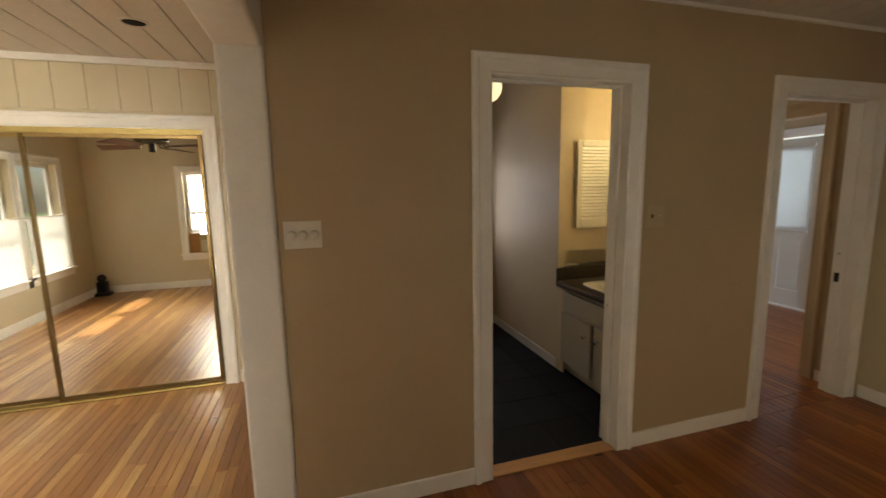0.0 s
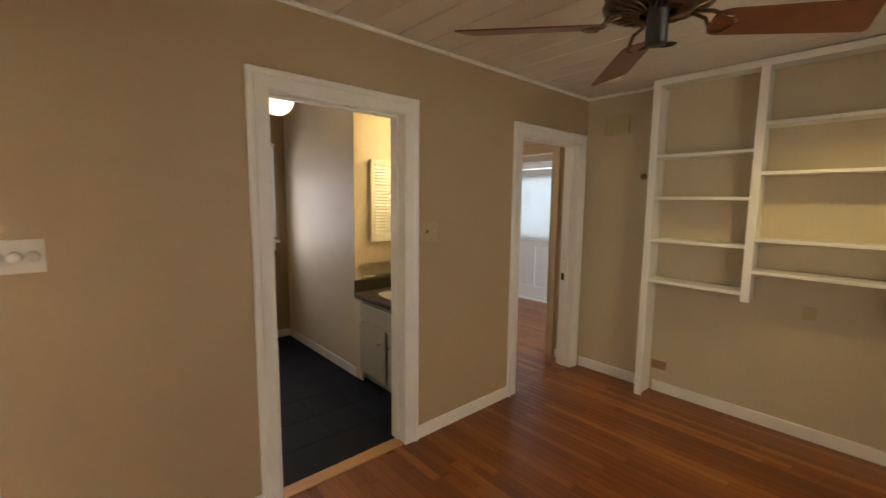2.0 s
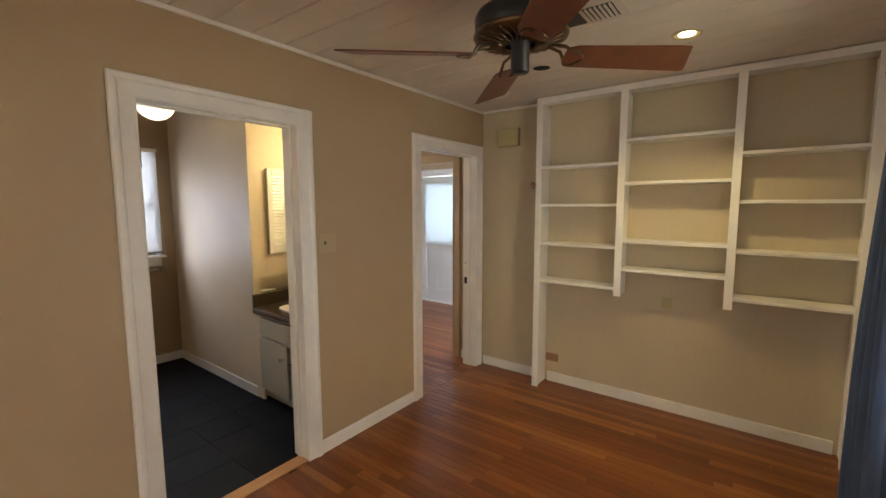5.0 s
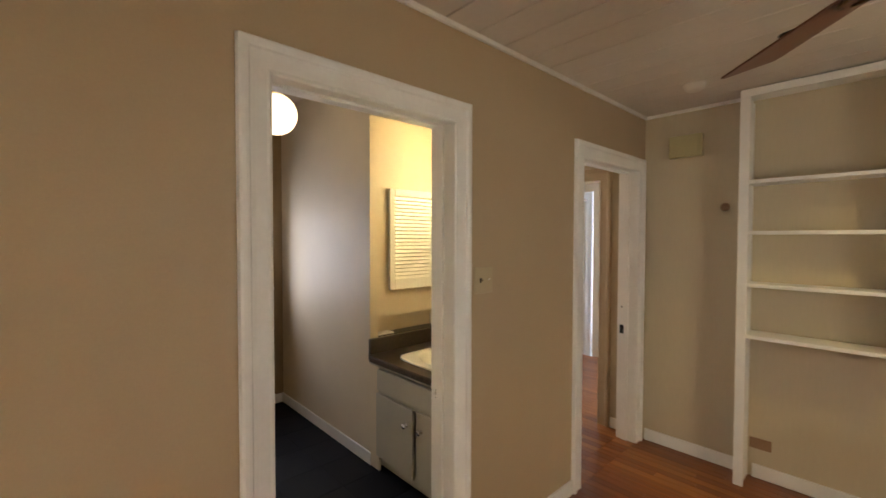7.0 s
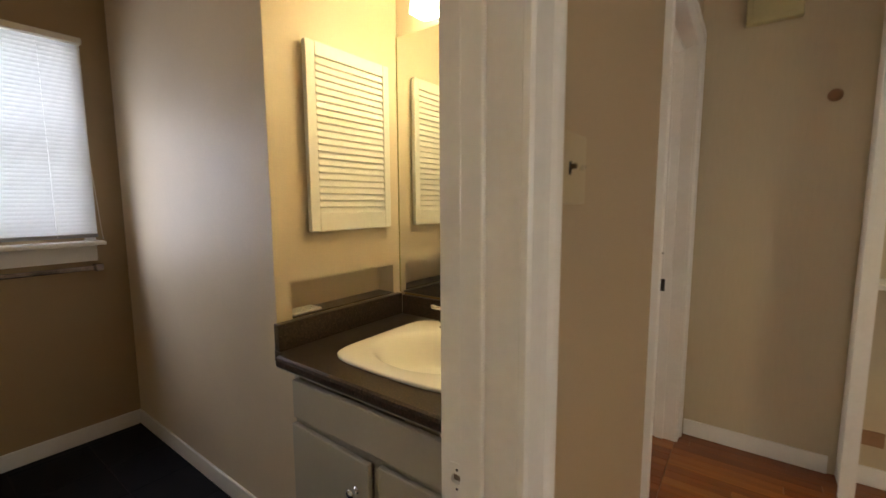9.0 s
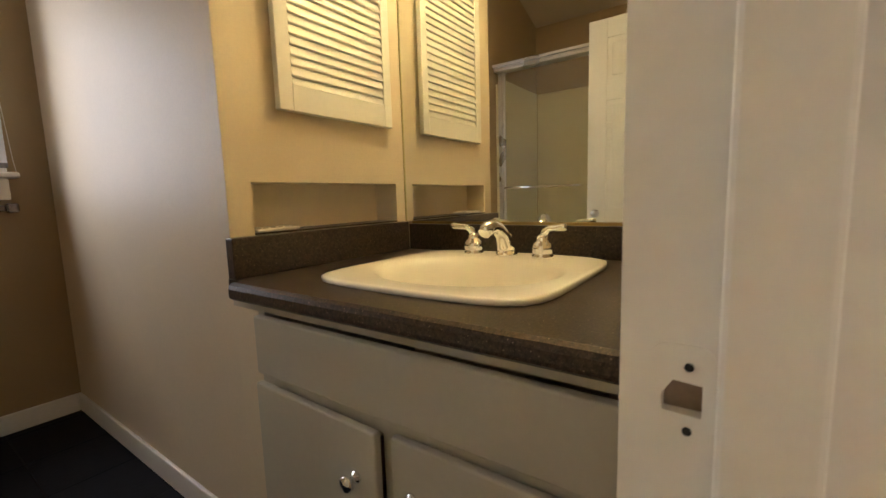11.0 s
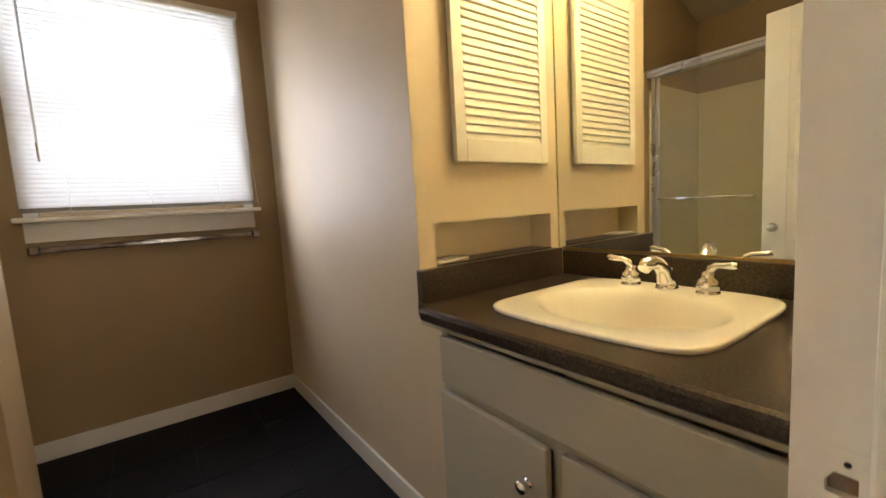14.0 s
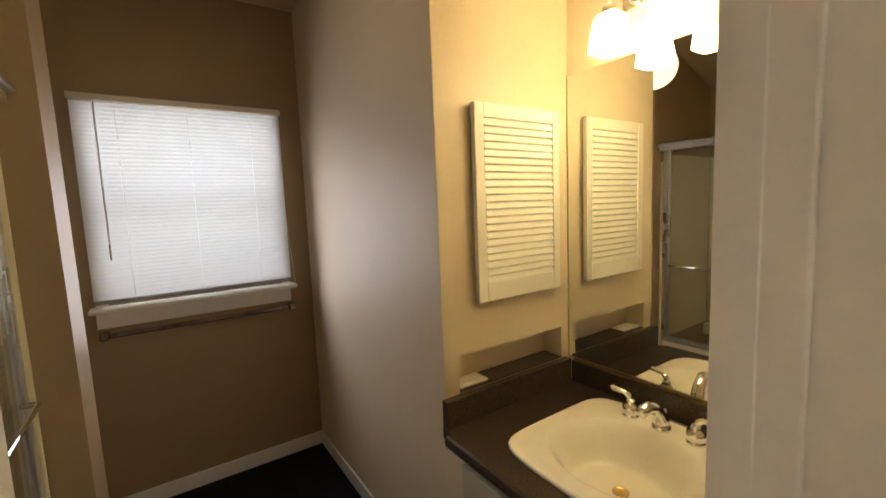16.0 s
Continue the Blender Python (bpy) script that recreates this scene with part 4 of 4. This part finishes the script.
def ceiling_fan(x, y, angle, label, drop=0.0):
    t = thing("ceiling_fan", (x, y, H), label, "ceiling fan", group="ceiling fans")
    bm = bmesh.new()
    lathe(bm, [(0.0, 0), (0.055, 0.0), (0.068, 0.03), (0.07, 0.045)], (x, y, H - 0.045), 28)
    tube(bm, [(x, y, 2.32 - drop), (x, y, H - 0.04)], 0.016, 14)
    part("canopy", bm, BLACK, t, "black ceiling canopy and short rod")
    bm = bmesh.new()
    lathe(bm, [(0.1, 2.222), (0.158, 2.228), (0.176, 2.245), (0.18, 2.3), (0.172, 2.32), (0.12, 2.338), (0.04, 2.342)], (x, y, -drop), 40)
    body = part("motor_housing", bm, BLACK, t, "black motor housing")
    bm = bmesh.new()
    lathe(bm, [(0.155, 2.222), (0.181, 2.23), (0.185, 2.24), (0.181, 2.246), (0.17, 2.243)], (x, y, -drop), 40)
    part("trim_ring", bm, BRONZE, body, "antique bronze ring")
    for k in range(28):
        a = 2 * math.pi * k / 28
        c, s = math.cos(a), math.sin(a)
        bm = bmesh.new()
        tube(bm, [(x + 0.06 * c, y + 0.06 * s, 2.205 - drop), (x + 0.1 * math.cos(a + 0.12), y + 0.1 * math.sin(a + 0.12), 2.208 - drop), (x + 0.165 * c, y + 0.165 * s, 2.226 - drop)], [0.006, 0.0035, 0.005], 6)
        part("scroll", bm, BRONZE, body)
    bm = bmesh.new()
    lathe(bm, [(0.0, 2.1), (0.031, 2.1), (0.036, 2.105), (0.036, 2.21), (0.06, 2.222)], (x, y, -drop), 24)
    part("switch_cup", bm, BLACK, t)
    for k in range(4):
        m = Matrix.Translation((x, y, -drop)) @ pose(0, 0, 0, 0, 0, angle + 90 * k)
        tilt = Matrix.Translation((0, 0, 2.168)) @ pose(0, 0, 0, -14.8, 0, 0)
        outline = [(0.175, -0.03), (0.186, -0.055), (0.215, -0.066), (0.62, -0.081), (0.655, -0.078), (0.71, 0.066), (0.7, 0.081), (0.215, 0.066), (0.186, 0.055), (0.175, 0.03)]
        bm = bmesh.new()
        low = [bm.verts.new(m @ tilt @ Vector((a, b, -0.003))) for a, b in outline]
        up = [bm.verts.new(m @ tilt @ Vector((a, b, 0.003))) for a, b in outline]
        bm.faces.new(low)
        bm.faces.new(up)
        for i in range(len(outline)):
            j = (i + 1) % len(outline)
            bm.faces.new((low[i], low[j], up[j], up[i]))
        blade = part("blade", bm, BLADE, t, "reddish brown stained wooden blade")
        bm = bmesh.new()
        for side in (-1, 1):
            tube(bm, [m @ Vector((0.12, side * 0.01, 2.205)), m @ Vector((0.17, side * 0.03, 2.195)), m @ tilt @ Vector((0.195, side * 0.045, -0.007)), m @ tilt @ Vector((0.225, side * 0.04, -0.008)), m @ tilt @ Vector((0.25, side * 0.012, -0.008))], [0.006, 0.007, 0.007, 0.006, 0.004], 8)
        part("blade_iron", bm, BRONZE, blade, "antique bronze blade bracket")
    return t


ceiling_fan(1.592, 0.398, 40.6, "black and bronze ceiling fan with four reddish wooden blades")


def can_light(x, y, lit):
    t = thing("recessed_light", (x, y, H), "lit recessed ceiling light with a gilt reflector" if lit else "unlit recessed ceiling light, dark inside", "ceiling lamp", group="recessed lights")
    bm = bmesh.new()
    lathe(bm, [(0.072, 0.0), (0.07, -0.006), (0.058, -0.007), (0.056, -0.001)], (x, y, H), 32, capped=False)
    part("trim_ring", bm, IVORY if lit else CEIL, t)
    bm = bmesh.new()
    lathe(bm, [(0.0, -0.0015), (0.057, -0.0015), (0.057, -0.0008)], (x, y, H), 32)
    part("reflector", bm, CAN_GOLD if lit else SLOT, t)
    if lit:
        bm = bmesh.new()
        lathe(bm, [(0.0, -0.008), (0.034, -0.005), (0.04, -0.0022), (0.02, -0.0019)], (x, y, H), 24)
        part("bulb", bm, CAN_BULB, t, "lit reflector bulb")
    return t


can_light(2.6, -0.04, True)
can_light(2.645, 0.778, False)
can_light(-0.99, 2.716, False)
lamp("can_spot", "SPOT", look((2.6, -0.04, H - 0.02), (2.75, -0.04, 0)), 44, (1.0, 0.75, 0.3), cone=124)


def ceiling_vent():
    t = thing("ceiling_vent", (2.07, 0.38, H), "white ceiling air vent with a dark grille", "vent")
    part("frame", boxed(1.97, 2.16, 0.14, 0.62, H - 0.007, H, bevel=0.002), CEIL, t)
    part("damper_panel", boxed(1.99, 2.14, 0.32, 0.6, H - 0.0095, H - 0.0072), BLACK, t, "dark grey flat panel")
    part("backing", boxed(1.99, 2.14, 0.17, 0.3, H - 0.009, H - 0.0072), SLOT, t)
    for i in range(6):
        part("slat", boxed(1.99, 2.14, 0.175 + i * 0.021, 0.185 + i * 0.021, H - 0.016, H - 0.0091), CEIL, t)
    return t


def smoke_alarm():
    t = thing("smoke_alarm", (3.024, 1.28, H), "white round smoke alarm on the ceiling", "smoke alarm")
    bm = bmesh.new()
    lathe(bm, [(0.0, -0.04), (0.035, -0.04), (0.05, -0.032), (0.055, -0.02), (0.062, -0.012), (0.062, 0.0)], (3.024, 1.28, H), 32)
    part("cover", bm, PLATE, t)
    return t


def dimmer_plate():
    t = thing("dimmer_switch", (-0.15, BY, 1.34), "white three-gang plate with round dimmer knobs", "light switch")
    part("plate", boxed(-0.228, -0.074, BY - 0.006, BY, 1.281, 1.398, bevel=0.003), PLATE, t)
    for x in (-0.197, -0.151, -0.105):
        bm = bmesh.new()
        lathe(bm, [(0.0, 0.018), (0.017, 0.018), (0.019, 0.015), (0.0195, 0.0)][::-1], (x, BY - 0.006, 1.338), 22, TO_SOUTH)
        part("knob", bm, PLATE, t)
    for x in (-0.197, -0.151, -0.105):
        for z in (1.297, 1.382):
            bm = bmesh.new()
            lathe(bm, [(0.003, 0.0), (0.0028, 0.001)], (x, BY - 0.006, z), 10, TO_SOUTH)
            part("screw", bm, ALUMINIUM, t)
    return t


def toggle_plate():
    t = thing("light_switch", (1.71, BY, 1.35), "aged ivory two-gang switch plate beside the bathroom door", "light switch")
    part("plate", boxed(1.622, 1.745, BY - 0.006, BY, 1.29, 1.412, bevel=0.003), SWITCH_TAN, t)
    for x, m in ((1.66, BRONZE), (1.706, CHROME)):
        s = part("slot", boxed(x - 0.0055, x + 0.0055, BY - 0.0068, BY - 0.0061, 1.34, 1.362), SWITCH_TAN if m is CHROME else SLOT, t)
        bm = bmesh.new()
        box(bm, x - 0.0035, x + 0.0035, BY - 0.018, BY - 0.0076, 1.349, 1.358, bevel=0.0015)
        part("toggle", bm, m, s)
    return t


def door_chime():
    t = thing("door_chime", (SX, 1.465, 2.19), "yellowed cream door chime box", "door chime")
    part("cover", boxed(SX - 0.048, SX, 1.36, 1.572, 2.118, 2.272, bevel=0.006), IVORY, t)
    part("face", boxed(SX - 0.052, SX - 0.0481, 1.385, 1.547, 2.14, 2.25, bevel=0.002), IVORY, t)
    return t


def thermostat():
    t = thing("thermostat", (SX, 1.227, 1.757), "small round brown bronze thermostat", "thermostat")
    bm = bmesh.new()
    lathe(bm, [(0.027, 0), (0.027, 0.006), (0.02, 0.015), (0.011, 0.019), (0.0, 0.02)], (SX, 1.227, 1.757), 24, TO_WEST)
    part("dial", bm, BROWN_PLATE, t)
    return t


def outlet(y, z, w, h, material, label):
    t = thing("wall_outlet", (SX, y, z), label, "outlet", group="outlets")
    part("plate", boxed(SX - 0.005, SX, y - w / 2, y + w / 2, z - h / 2, z + h / 2, bevel=0.002), material, t)
    for k in (-1, 1):
        dy, dz = (k * w * 0.22, 0) if w > h else (0, k * h * 0.2)
        part("socket", boxed(SX - 0.007, SX - 0.0051, y + dy - 0.012, y + dy + 0.012, z + dz - 0.012, z + dz + 0.012, bevel=0.001), material, t)
    return t


shelving(), ceiling_vent(), smoke_alarm(), dimmer_plate(), toggle_plate(), door_chime(), thermostat()
outlet(1.01, 0.222, 0.115, 0.07, BROWN_PLATE, "brown outlet plate low on the shelf wall")
outlet(0.12, 0.842, 0.07, 0.09, IVORY, "ivory outlet plate under the shelves")
clip = thing("cable_clip", (SX - 0.02, -0.613, 0.075), "small white cable clip on the baseboard", "cable clip")
bm = bmesh.new()
box(bm, SX - 0.022, SX - 0.0151, -0.635, -0.595, 0.062, 0.08, bevel=0.002)
part("clip_body", bm, PLATE, clip)


def curtain():
    t = thing("curtain", (2.4, -0.85, 2.2), "blue cloth curtain drawn to one side of the window", "curtain")
    bm = bmesh.new()
    n, levels = 90, 16
    grid = []
    for k in range(levels + 1):
        z = 0.03 + (2.2 - 0.03) * k / levels
        right = 2.9 - 0.36 * max(0, (z - 0.85) / 1.2) ** 1.2
        left = 2.28
        row = []
        for i in range(n + 1):
            u = i / n
            row.append(bm.verts.new((left + (right - left) * u, -0.84 + 0.035 * math.sin(u * 46 + 0.6 * math.sin(3 * u)) + 0.01 * math.sin(17 * u + z), z)))
        grid.append(row)
    for a, b in zip(grid, grid[1:]):
        for i in range(n):
            bm.faces.new((a[i], a[i + 1], b[i + 1], b[i])).smooth = True
    bmesh.ops.solidify(bm, geom=bm.faces[:], thickness=0.003)
    part("cloth", bm, BLUE, t)
    bm = bmesh.new()
    tube(bm, [(0.2, -0.85, 2.215), (3.0, -0.85, 2.215)], 0.011, 12)
    for x in (0.25, 2.95):
        tube(bm, [(x, -0.85, 2.215), (x, -1.02, 2.215)], 0.008, 8)
    part("rod", bm, BLACK, t)
    return t


curtain()


def sash_window(name, axis, face, a0, a1, z0, z1, label, depth=-0.1, bars=1):
    """A double-hung window in a wall; depth: from the wall's face to the glass. bars: upright bars a sash."""
    t = thing(name, (face, (a0 + a1) / 2, z0) if axis == "x" else ((a0 + a1) / 2, face, z0), label, "window", kind="structure")

    def piece(pname, a, b, d0, d1, c, d, material=WHITE, bevel=0.0):
        lo, hi = sorted((face + d0, face + d1))
        return part(pname, boxed(lo, hi, a, b, c, d, bevel=bevel) if axis == "x" else boxed(a, b, lo, hi, c, d, bevel=bevel), material, t)
    s = math.copysign(1, depth)
    piece("window_frame", a0, a0 + 0.05, depth, depth + s * 0.03, z0, z1)
    piece("window_frame", a1 - 0.05, a1, depth, depth + s * 0.03, z0, z1)
    piece("window_frame", a0 + 0.05, a1 - 0.05, depth, depth + s * 0.03, z0, z0 + 0.06)
    piece("window_frame", a0 + 0.05, a1 - 0.05, depth, depth + s * 0.03, z1 - 0.05, z1)
    mid = (z0 + z1) / 2
    piece("meeting_rail", a0 + 0.05, a1 - 0.05, depth, depth + s * 0.03, mid - 0.02, mid + 0.02)
    for i in range(1, bars + 1):
        a = a0 + (a1 - a0) * i / (bars + 1)
        piece("muntin", a - 0.008, a + 0.008, depth + s * 0.003, depth + s * 0.02, z0 + 0.06, mid - 0.02)
        piece("muntin", a - 0.008, a + 0.008, depth + s * 0.003, depth + s * 0.02, mid + 0.02, z1 - 0.05)
    for c, d in ((z0 + 0.06, mid - 0.02), (mid + 0.02, z1 - 0.05)):
        p = piece("pane", a0 + 0.05, a1 - 0.05, depth + s * 0.012, depth + s * 0.015, c, d, PANE)
        p.visible_shadow = False
    casing(t, axis, face, -s, a0, a1, z1, z0 - 0.02)
    piece("window_sill", a0 - 0.12, a1 + 0.12, -s * 0.05, s * 0.02, z0 - 0.03, z0, bevel=0.005)
    piece("apron", a0 - 0.1, a1 + 0.1, -s * 0.016, 0, z0 - 0.11, z0 - 0.03)
    return t


sash_window("window_2", "y", -1.02, 1.15, 2.35, 0.75, 2.05, "wide white window behind the curtain", -0.06, 2)
# added with the hall fill; no such window is known
sash_window("added_window", "y", 4.3, 2.8, 3.4, 0.85, 2.0, "unseen white window added at the end of the hall", 0.02, 0)

# ---- side room with the mirrored closet ----
sash_window("window_3", "x", SWX, 0.1, 0.93, 0.55, 1.95, "tall white double-hung window", -0.08, 0)
sash_window("window_4", "x", SWX, 1.05, 1.88, 0.55, 1.95, "tall white double-hung window", -0.08, 0)
sash_window("window_5", "y", SWY, -2.13, -1.3, 0.56, 1.87, "white double-hung window looking out on trees", -0.08, 0)
for z in (1.565, 0.915):
    part("muntin", boxed(-2.08, -1.35, SWY - 0.104, SWY - 0.082, z - 0.014, z + 0.014), WHITE, bpy.data.objects["window_5"])


def air_conditioner():
    t = thing("window_air_conditioner", (-1.68, SWY - 0.06, 0.56), "beige window air conditioner standing on the sill", "air conditioner")
    part("case", boxed(-1.95, -1.42, SWY - 0.075, SWY + 0.06, 0.5605, 0.86, bevel=0.012), IVORY, t)
    for i in range(9):
        z = 0.6 + i * 0.02
        part("louvre", boxed(-1.93, -1.6, SWY + 0.0601, SWY + 0.066, z, z + 0.011, bevel=0.002), PLATE, t)
    part("control_panel", boxed(-1.575, -1.44, SWY + 0.0601, SWY + 0.064, 0.59, 0.84, bevel=0.002), BLACK, t, "dark control panel")
    p = thing("plywood_panel", (-2.04, SWY - 0.06, 0.56), "bare plywood filler panel beside the air conditioner", "panel")
    part("board", boxed(-2.128, -1.955, SWY - 0.072, SWY - 0.06, 0.5605, 0.88, bevel=0.002), PLYWOOD, p)


air_conditioner()
ceiling_fan(-1.99, 1.0, 20, "dark ceiling fan with four wooden blades in the side room", 0.06)


def fence():
    t = thing("wooden_fence", (-1.8, -3.0, -0.5), "orange-brown board fence outside the window", "fence")
    for i in range(14):
        part("board", boxed(-3.2 + i * 0.2, -3.01 + i * 0.2, -3.02, -3.0, -0.5, 0.55 + 0.01 * (i % 3), bevel=0.003), THRESHOLD, t)
    for z in (-0.2, 0.3):
        part("rail", boxed(-3.2, -0.4, -3.06, -3.02, z, z + 0.08), THRESHOLD, t)


fence()


def closet_doors():
    frame_ = thing("closet_frame", (-2, 3.45, 0), "white painted closet opening with moulded casing", "door frame", kind="structure")
    casing(frame_, "y", 3.45, -1, -3.1, -0.87, 1.99)
    for i, (x0, x1, y) in enumerate(((-1.985, -0.885, 3.475), (-3.09, -1.95, 3.5))):
        t = thing("mirror_door", ((x0 + x1) / 2, y, 0.02), "brass framed sliding closet door with a full mirror", "closet door", group="mirrored closet doors")
        part("mirror", boxed(x0 + 0.02, x1 - 0.02, y + 0.004, y + 0.009, 0.05, 1.93), MIRROR, t)
        for a, b in ((x0, x0 + 0.028), (x1 - 0.028, x1)):
            part("stile", boxed(a, b, y - 0.006, y + 0.014, 0.025, 1.95, bevel=0.003), DARK_BRASS, t)
        part("rail", boxed(x0 + 0.028, x1 - 0.028, y - 0.004, y + 0.014, 1.925, 1.95, bevel=0.002), BRASS, t)
        part("rail", boxed(x0 + 0.028, x1 - 0.028, y - 0.004, y + 0.014, 0.025, 0.055, bevel=0.002), DARK_BRASS, t)
    track = thing("closet_track", (-2, 3.49, 0), "gilt sliding door track of the closet", "door track")
    part("top_track", boxed(-3.1, -0.87, 3.455, 3.53, 1.951, 1.99), GOLD_TRACK, track)
    part("bottom_track", boxed(-3.1, -0.87, 3.455, 3.53, 0.0, 0.016, bevel=0.004), GOLD_TRACK, track)


closet_doors()


# made-up half curtains, added to keep direct sun out of the lower sashes
def sun_stop_curtain(y0, y1):
    t = thing("sheer_curtain", (SWX + 0.03, (y0 + y1) / 2, 1.28), "white sheer half curtain added to stop sun at the lower sash", "curtain", group="sheer half curtains")
    bm = bmesh.new()
    n = 60
    rows = [[bm.verts.new((SWX + 0.032 + 0.012 * math.sin(i * 1.3) , y0 + (y1 - y0) * i / n, z)) for i in range(n + 1)] for z in (0.57, 0.9, 1.27)]
    for a, b in zip(rows, rows[1:]):
        for i in range(n):
            bm.faces.new((a[i], a[i + 1], b[i + 1], b[i])).smooth = True
    part("cloth", bm, SHEER, t)
    bm = bmesh.new()
    tube(bm, [(SWX + 0.032, y0 - 0.02, 1.275), (SWX + 0.032, y1 + 0.02, 1.275)], 0.006, 10)
    part("rod", bm, PLATE, t)


sun_stop_curtain(0.08, 0.95)
sun_stop_curtain(1.03, 1.9)


def floor_heater():
    t = thing("gas_heater", (-3.3, -0.42, 0), "small black cast metal heater standing in the corner", "heater")
    bm = bmesh.new()
    box(bm, -3.4, -3.2, -0.5, -0.36, 0.0, 0.05, bevel=0.01)
    part("base", bm, BLACK, t)
    bm = bmesh.new()
    box(bm, -3.38, -3.24, -0.48, -0.38, 0.05, 0.22, bevel=0.02)
    part("body", bm, BLACK, t)
    bm = bmesh.new()
    bmesh.ops.create_uvsphere(bm, u_segments=20, v_segments=12, radius=0.06, matrix=Matrix.Translation((-3.31, -0.43, 0.27)) @ Matrix.Diagonal((1, 0.7, 1, 1)))
    part("burner_cap", bm, BLACK, t)


floor_heater()

# ---- glazed door in the far room ----


def glazed_door():
    t = thing("glazed_door", (5.4, 3.65, 0), "white painted outside door with a blind over its glass", "door")
    x0, x1, y0, y1 = 5.375, 5.415, 3.215, 4.085
    part("stile", boxed(x0, x1, y0, y0 + 0.12, 0.02, 2.03, bevel=0.003), DOOR_WHITE, t)
    part("stile", boxed(x0, x1, y1 - 0.12, y1, 0.02, 2.03, bevel=0.003), DOOR_WHITE, t)
    for z0, z1 in ((0.02, 0.22), (0.86, 1.0), (1.9, 2.03)):
        part("rail", boxed(x0, x1, y0 + 0.12, y1 - 0.12, z0, z1, bevel=0.003), DOOR_WHITE, t)
    part("rail", boxed(x0, x1, 3.6, 3.7, 0.22, 0.86, bevel=0.003), DOOR_WHITE, t)
    for a, b in ((y0 + 0.12, 3.6), (3.7, y1 - 0.12)):
        part("panel", boxed(x0 + 0.008, x1 - 0.008, a, b, 0.22, 0.86), DOOR_WHITE, t)
        part("raised_panel", boxed(x0 + 0.003, x0 + 0.0079, a + 0.04, b - 0.04, 0.26, 0.82, bevel=0.002), DOOR_WHITE, t)
    p = part("pane", boxed(x0 + 0.018, x0 + 0.022, y0 + 0.12, y1 - 0.12, 1.0, 1.9), PANE, t)
    p.visible_shadow = False
    blind_ = part("door_blind", boxed(x0 - 0.012, x0 - 0.009, y0 + 0.09, y1 - 0.09, 0.95, 1.93), SHEER, t, "white blind over the glass")
    part("blind_rail", boxed(x0 - 0.02, x0 - 0.002, y0 + 0.08, y1 - 0.08, 1.93, 1.965, bevel=0.003), PLATE, blind_)
    part("blind_rail", boxed(x0 - 0.02, x0 - 0.002, y0 + 0.08, y1 - 0.08, 0.93, 0.95, bevel=0.003), PLATE, blind_)
    f = thing("door_4", (5.35, 3.65, 0), "white painted casing of the outside door", "door frame", kind="structure")
    casing(f, "x", 5.35, -1, 3.2, 4.1, 2.05)
    part("sill", boxed(5.33, 5.45, 3.2, 4.1, 0.0, 0.02, bevel=0.004), WHITE, f)


glazed_door()

# ---- floors, piece by piece ----
floor = solid("floor", boxed(-3.6, 5.6, -1.2, 4.75, -0.12, -0.012), GAP, "oak strip floor with a warm reddish finish", "floor")
rng = random.Random(4)


def planks(x0, x1, y0, y1, width=0.057):
    """Strips along y, butted at random lengths: (x, y start, y end)."""
    x = x0
    while x < x1 - 0.01:
        y = y0 - rng.uniform(0, 1.2)
        while y < y1:
            l = rng.uniform(0.7, 2.0)
            a, b = max(y, y0), min(y + l, y1)
            if b - a > 0.03:
                yield x, min(x + width, x1), a, b
            y += l
        x += width


def plank_mesh(bm, x0, x1, y0, y1):
    g, c = 0.0004, 0.0015
    v = [bm.verts.new(p) for p in ((x0 + g, y0 + g, -0.012), (x1 - g, y0 + g, -0.012), (x1 - g, y1 - g, -0.012), (x0 + g, y1 - g, -0.012),
                                   (x0 + g, y0 + g, -c), (x1 - g, y0 + g, -c), (x1 - g, y1 - g, -c), (x0 + g, y1 - g, -c),
                                   (x0 + g + c, y0 + g + c, 0), (x1 - g - c, y0 + g + c, 0), (x1 - g - c, y1 - g - c, 0), (x0 + g + c, y1 - g - c, 0))]
    for k in (0, 4):
        for i in range(4):
            bm.faces.new((v[k + i], v[k + (i + 1) % 4], v[k + 4 + (i + 1) % 4], v[k + 4 + i]))
    bm.faces.new(v[8:])


near = list(planks(-0.25, SX, -1.02, BY))
for p in near[:300]:
    bm = bmesh.new()
    plank_mesh(bm, *p)
    part("plank", bm, FLOOR_OAK, floor)
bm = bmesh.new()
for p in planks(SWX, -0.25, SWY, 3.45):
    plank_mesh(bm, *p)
tagged(part("planks", bm, FLOOR_SUNLIT, floor, "golden oak strips of the side room, paled for sunlight"), kind="stuff")
bm = bmesh.new()
for area in ((2.57, 3.42, BY, BB), (2.68, SX, BB, 4.3), (SX, 5.35, 0.7, 4.7)):
    for p in planks(*area):
        plank_mesh(bm, *p)
for p in near[300:]:
    plank_mesh(bm, *p)
tagged(part("planks", bm, FLOOR_OAK_JOINED, floor, "reddish oak strips of the hall and far room"), kind="stuff")

bath_floor = solid("floor_bath", boxed(0.54, 2.446, 1.835, NY, -0.011, -0.004), GROUT, "dark slate-coloured tile floor", "floor")
TILE = 0.305
for i in range(4):
    for j in range(9):
        x0, y0 = 0.6 + i * TILE, 1.838 + j * TILE
        x1, y1 = min(x0 + TILE, 1.83), min(y0 + TILE, NY)
        if x1 - x0 < 0.02 or y1 - y0 < 0.02:
            continue
        part("tile", boxed(x0 + 0.0015, x1 - 0.0015, y0 + 0.0015, y1 - 0.0015, -0.0045, 0.0012 * rng.random(), bevel=0.0015, segments=1), SLATE, bath_floor)
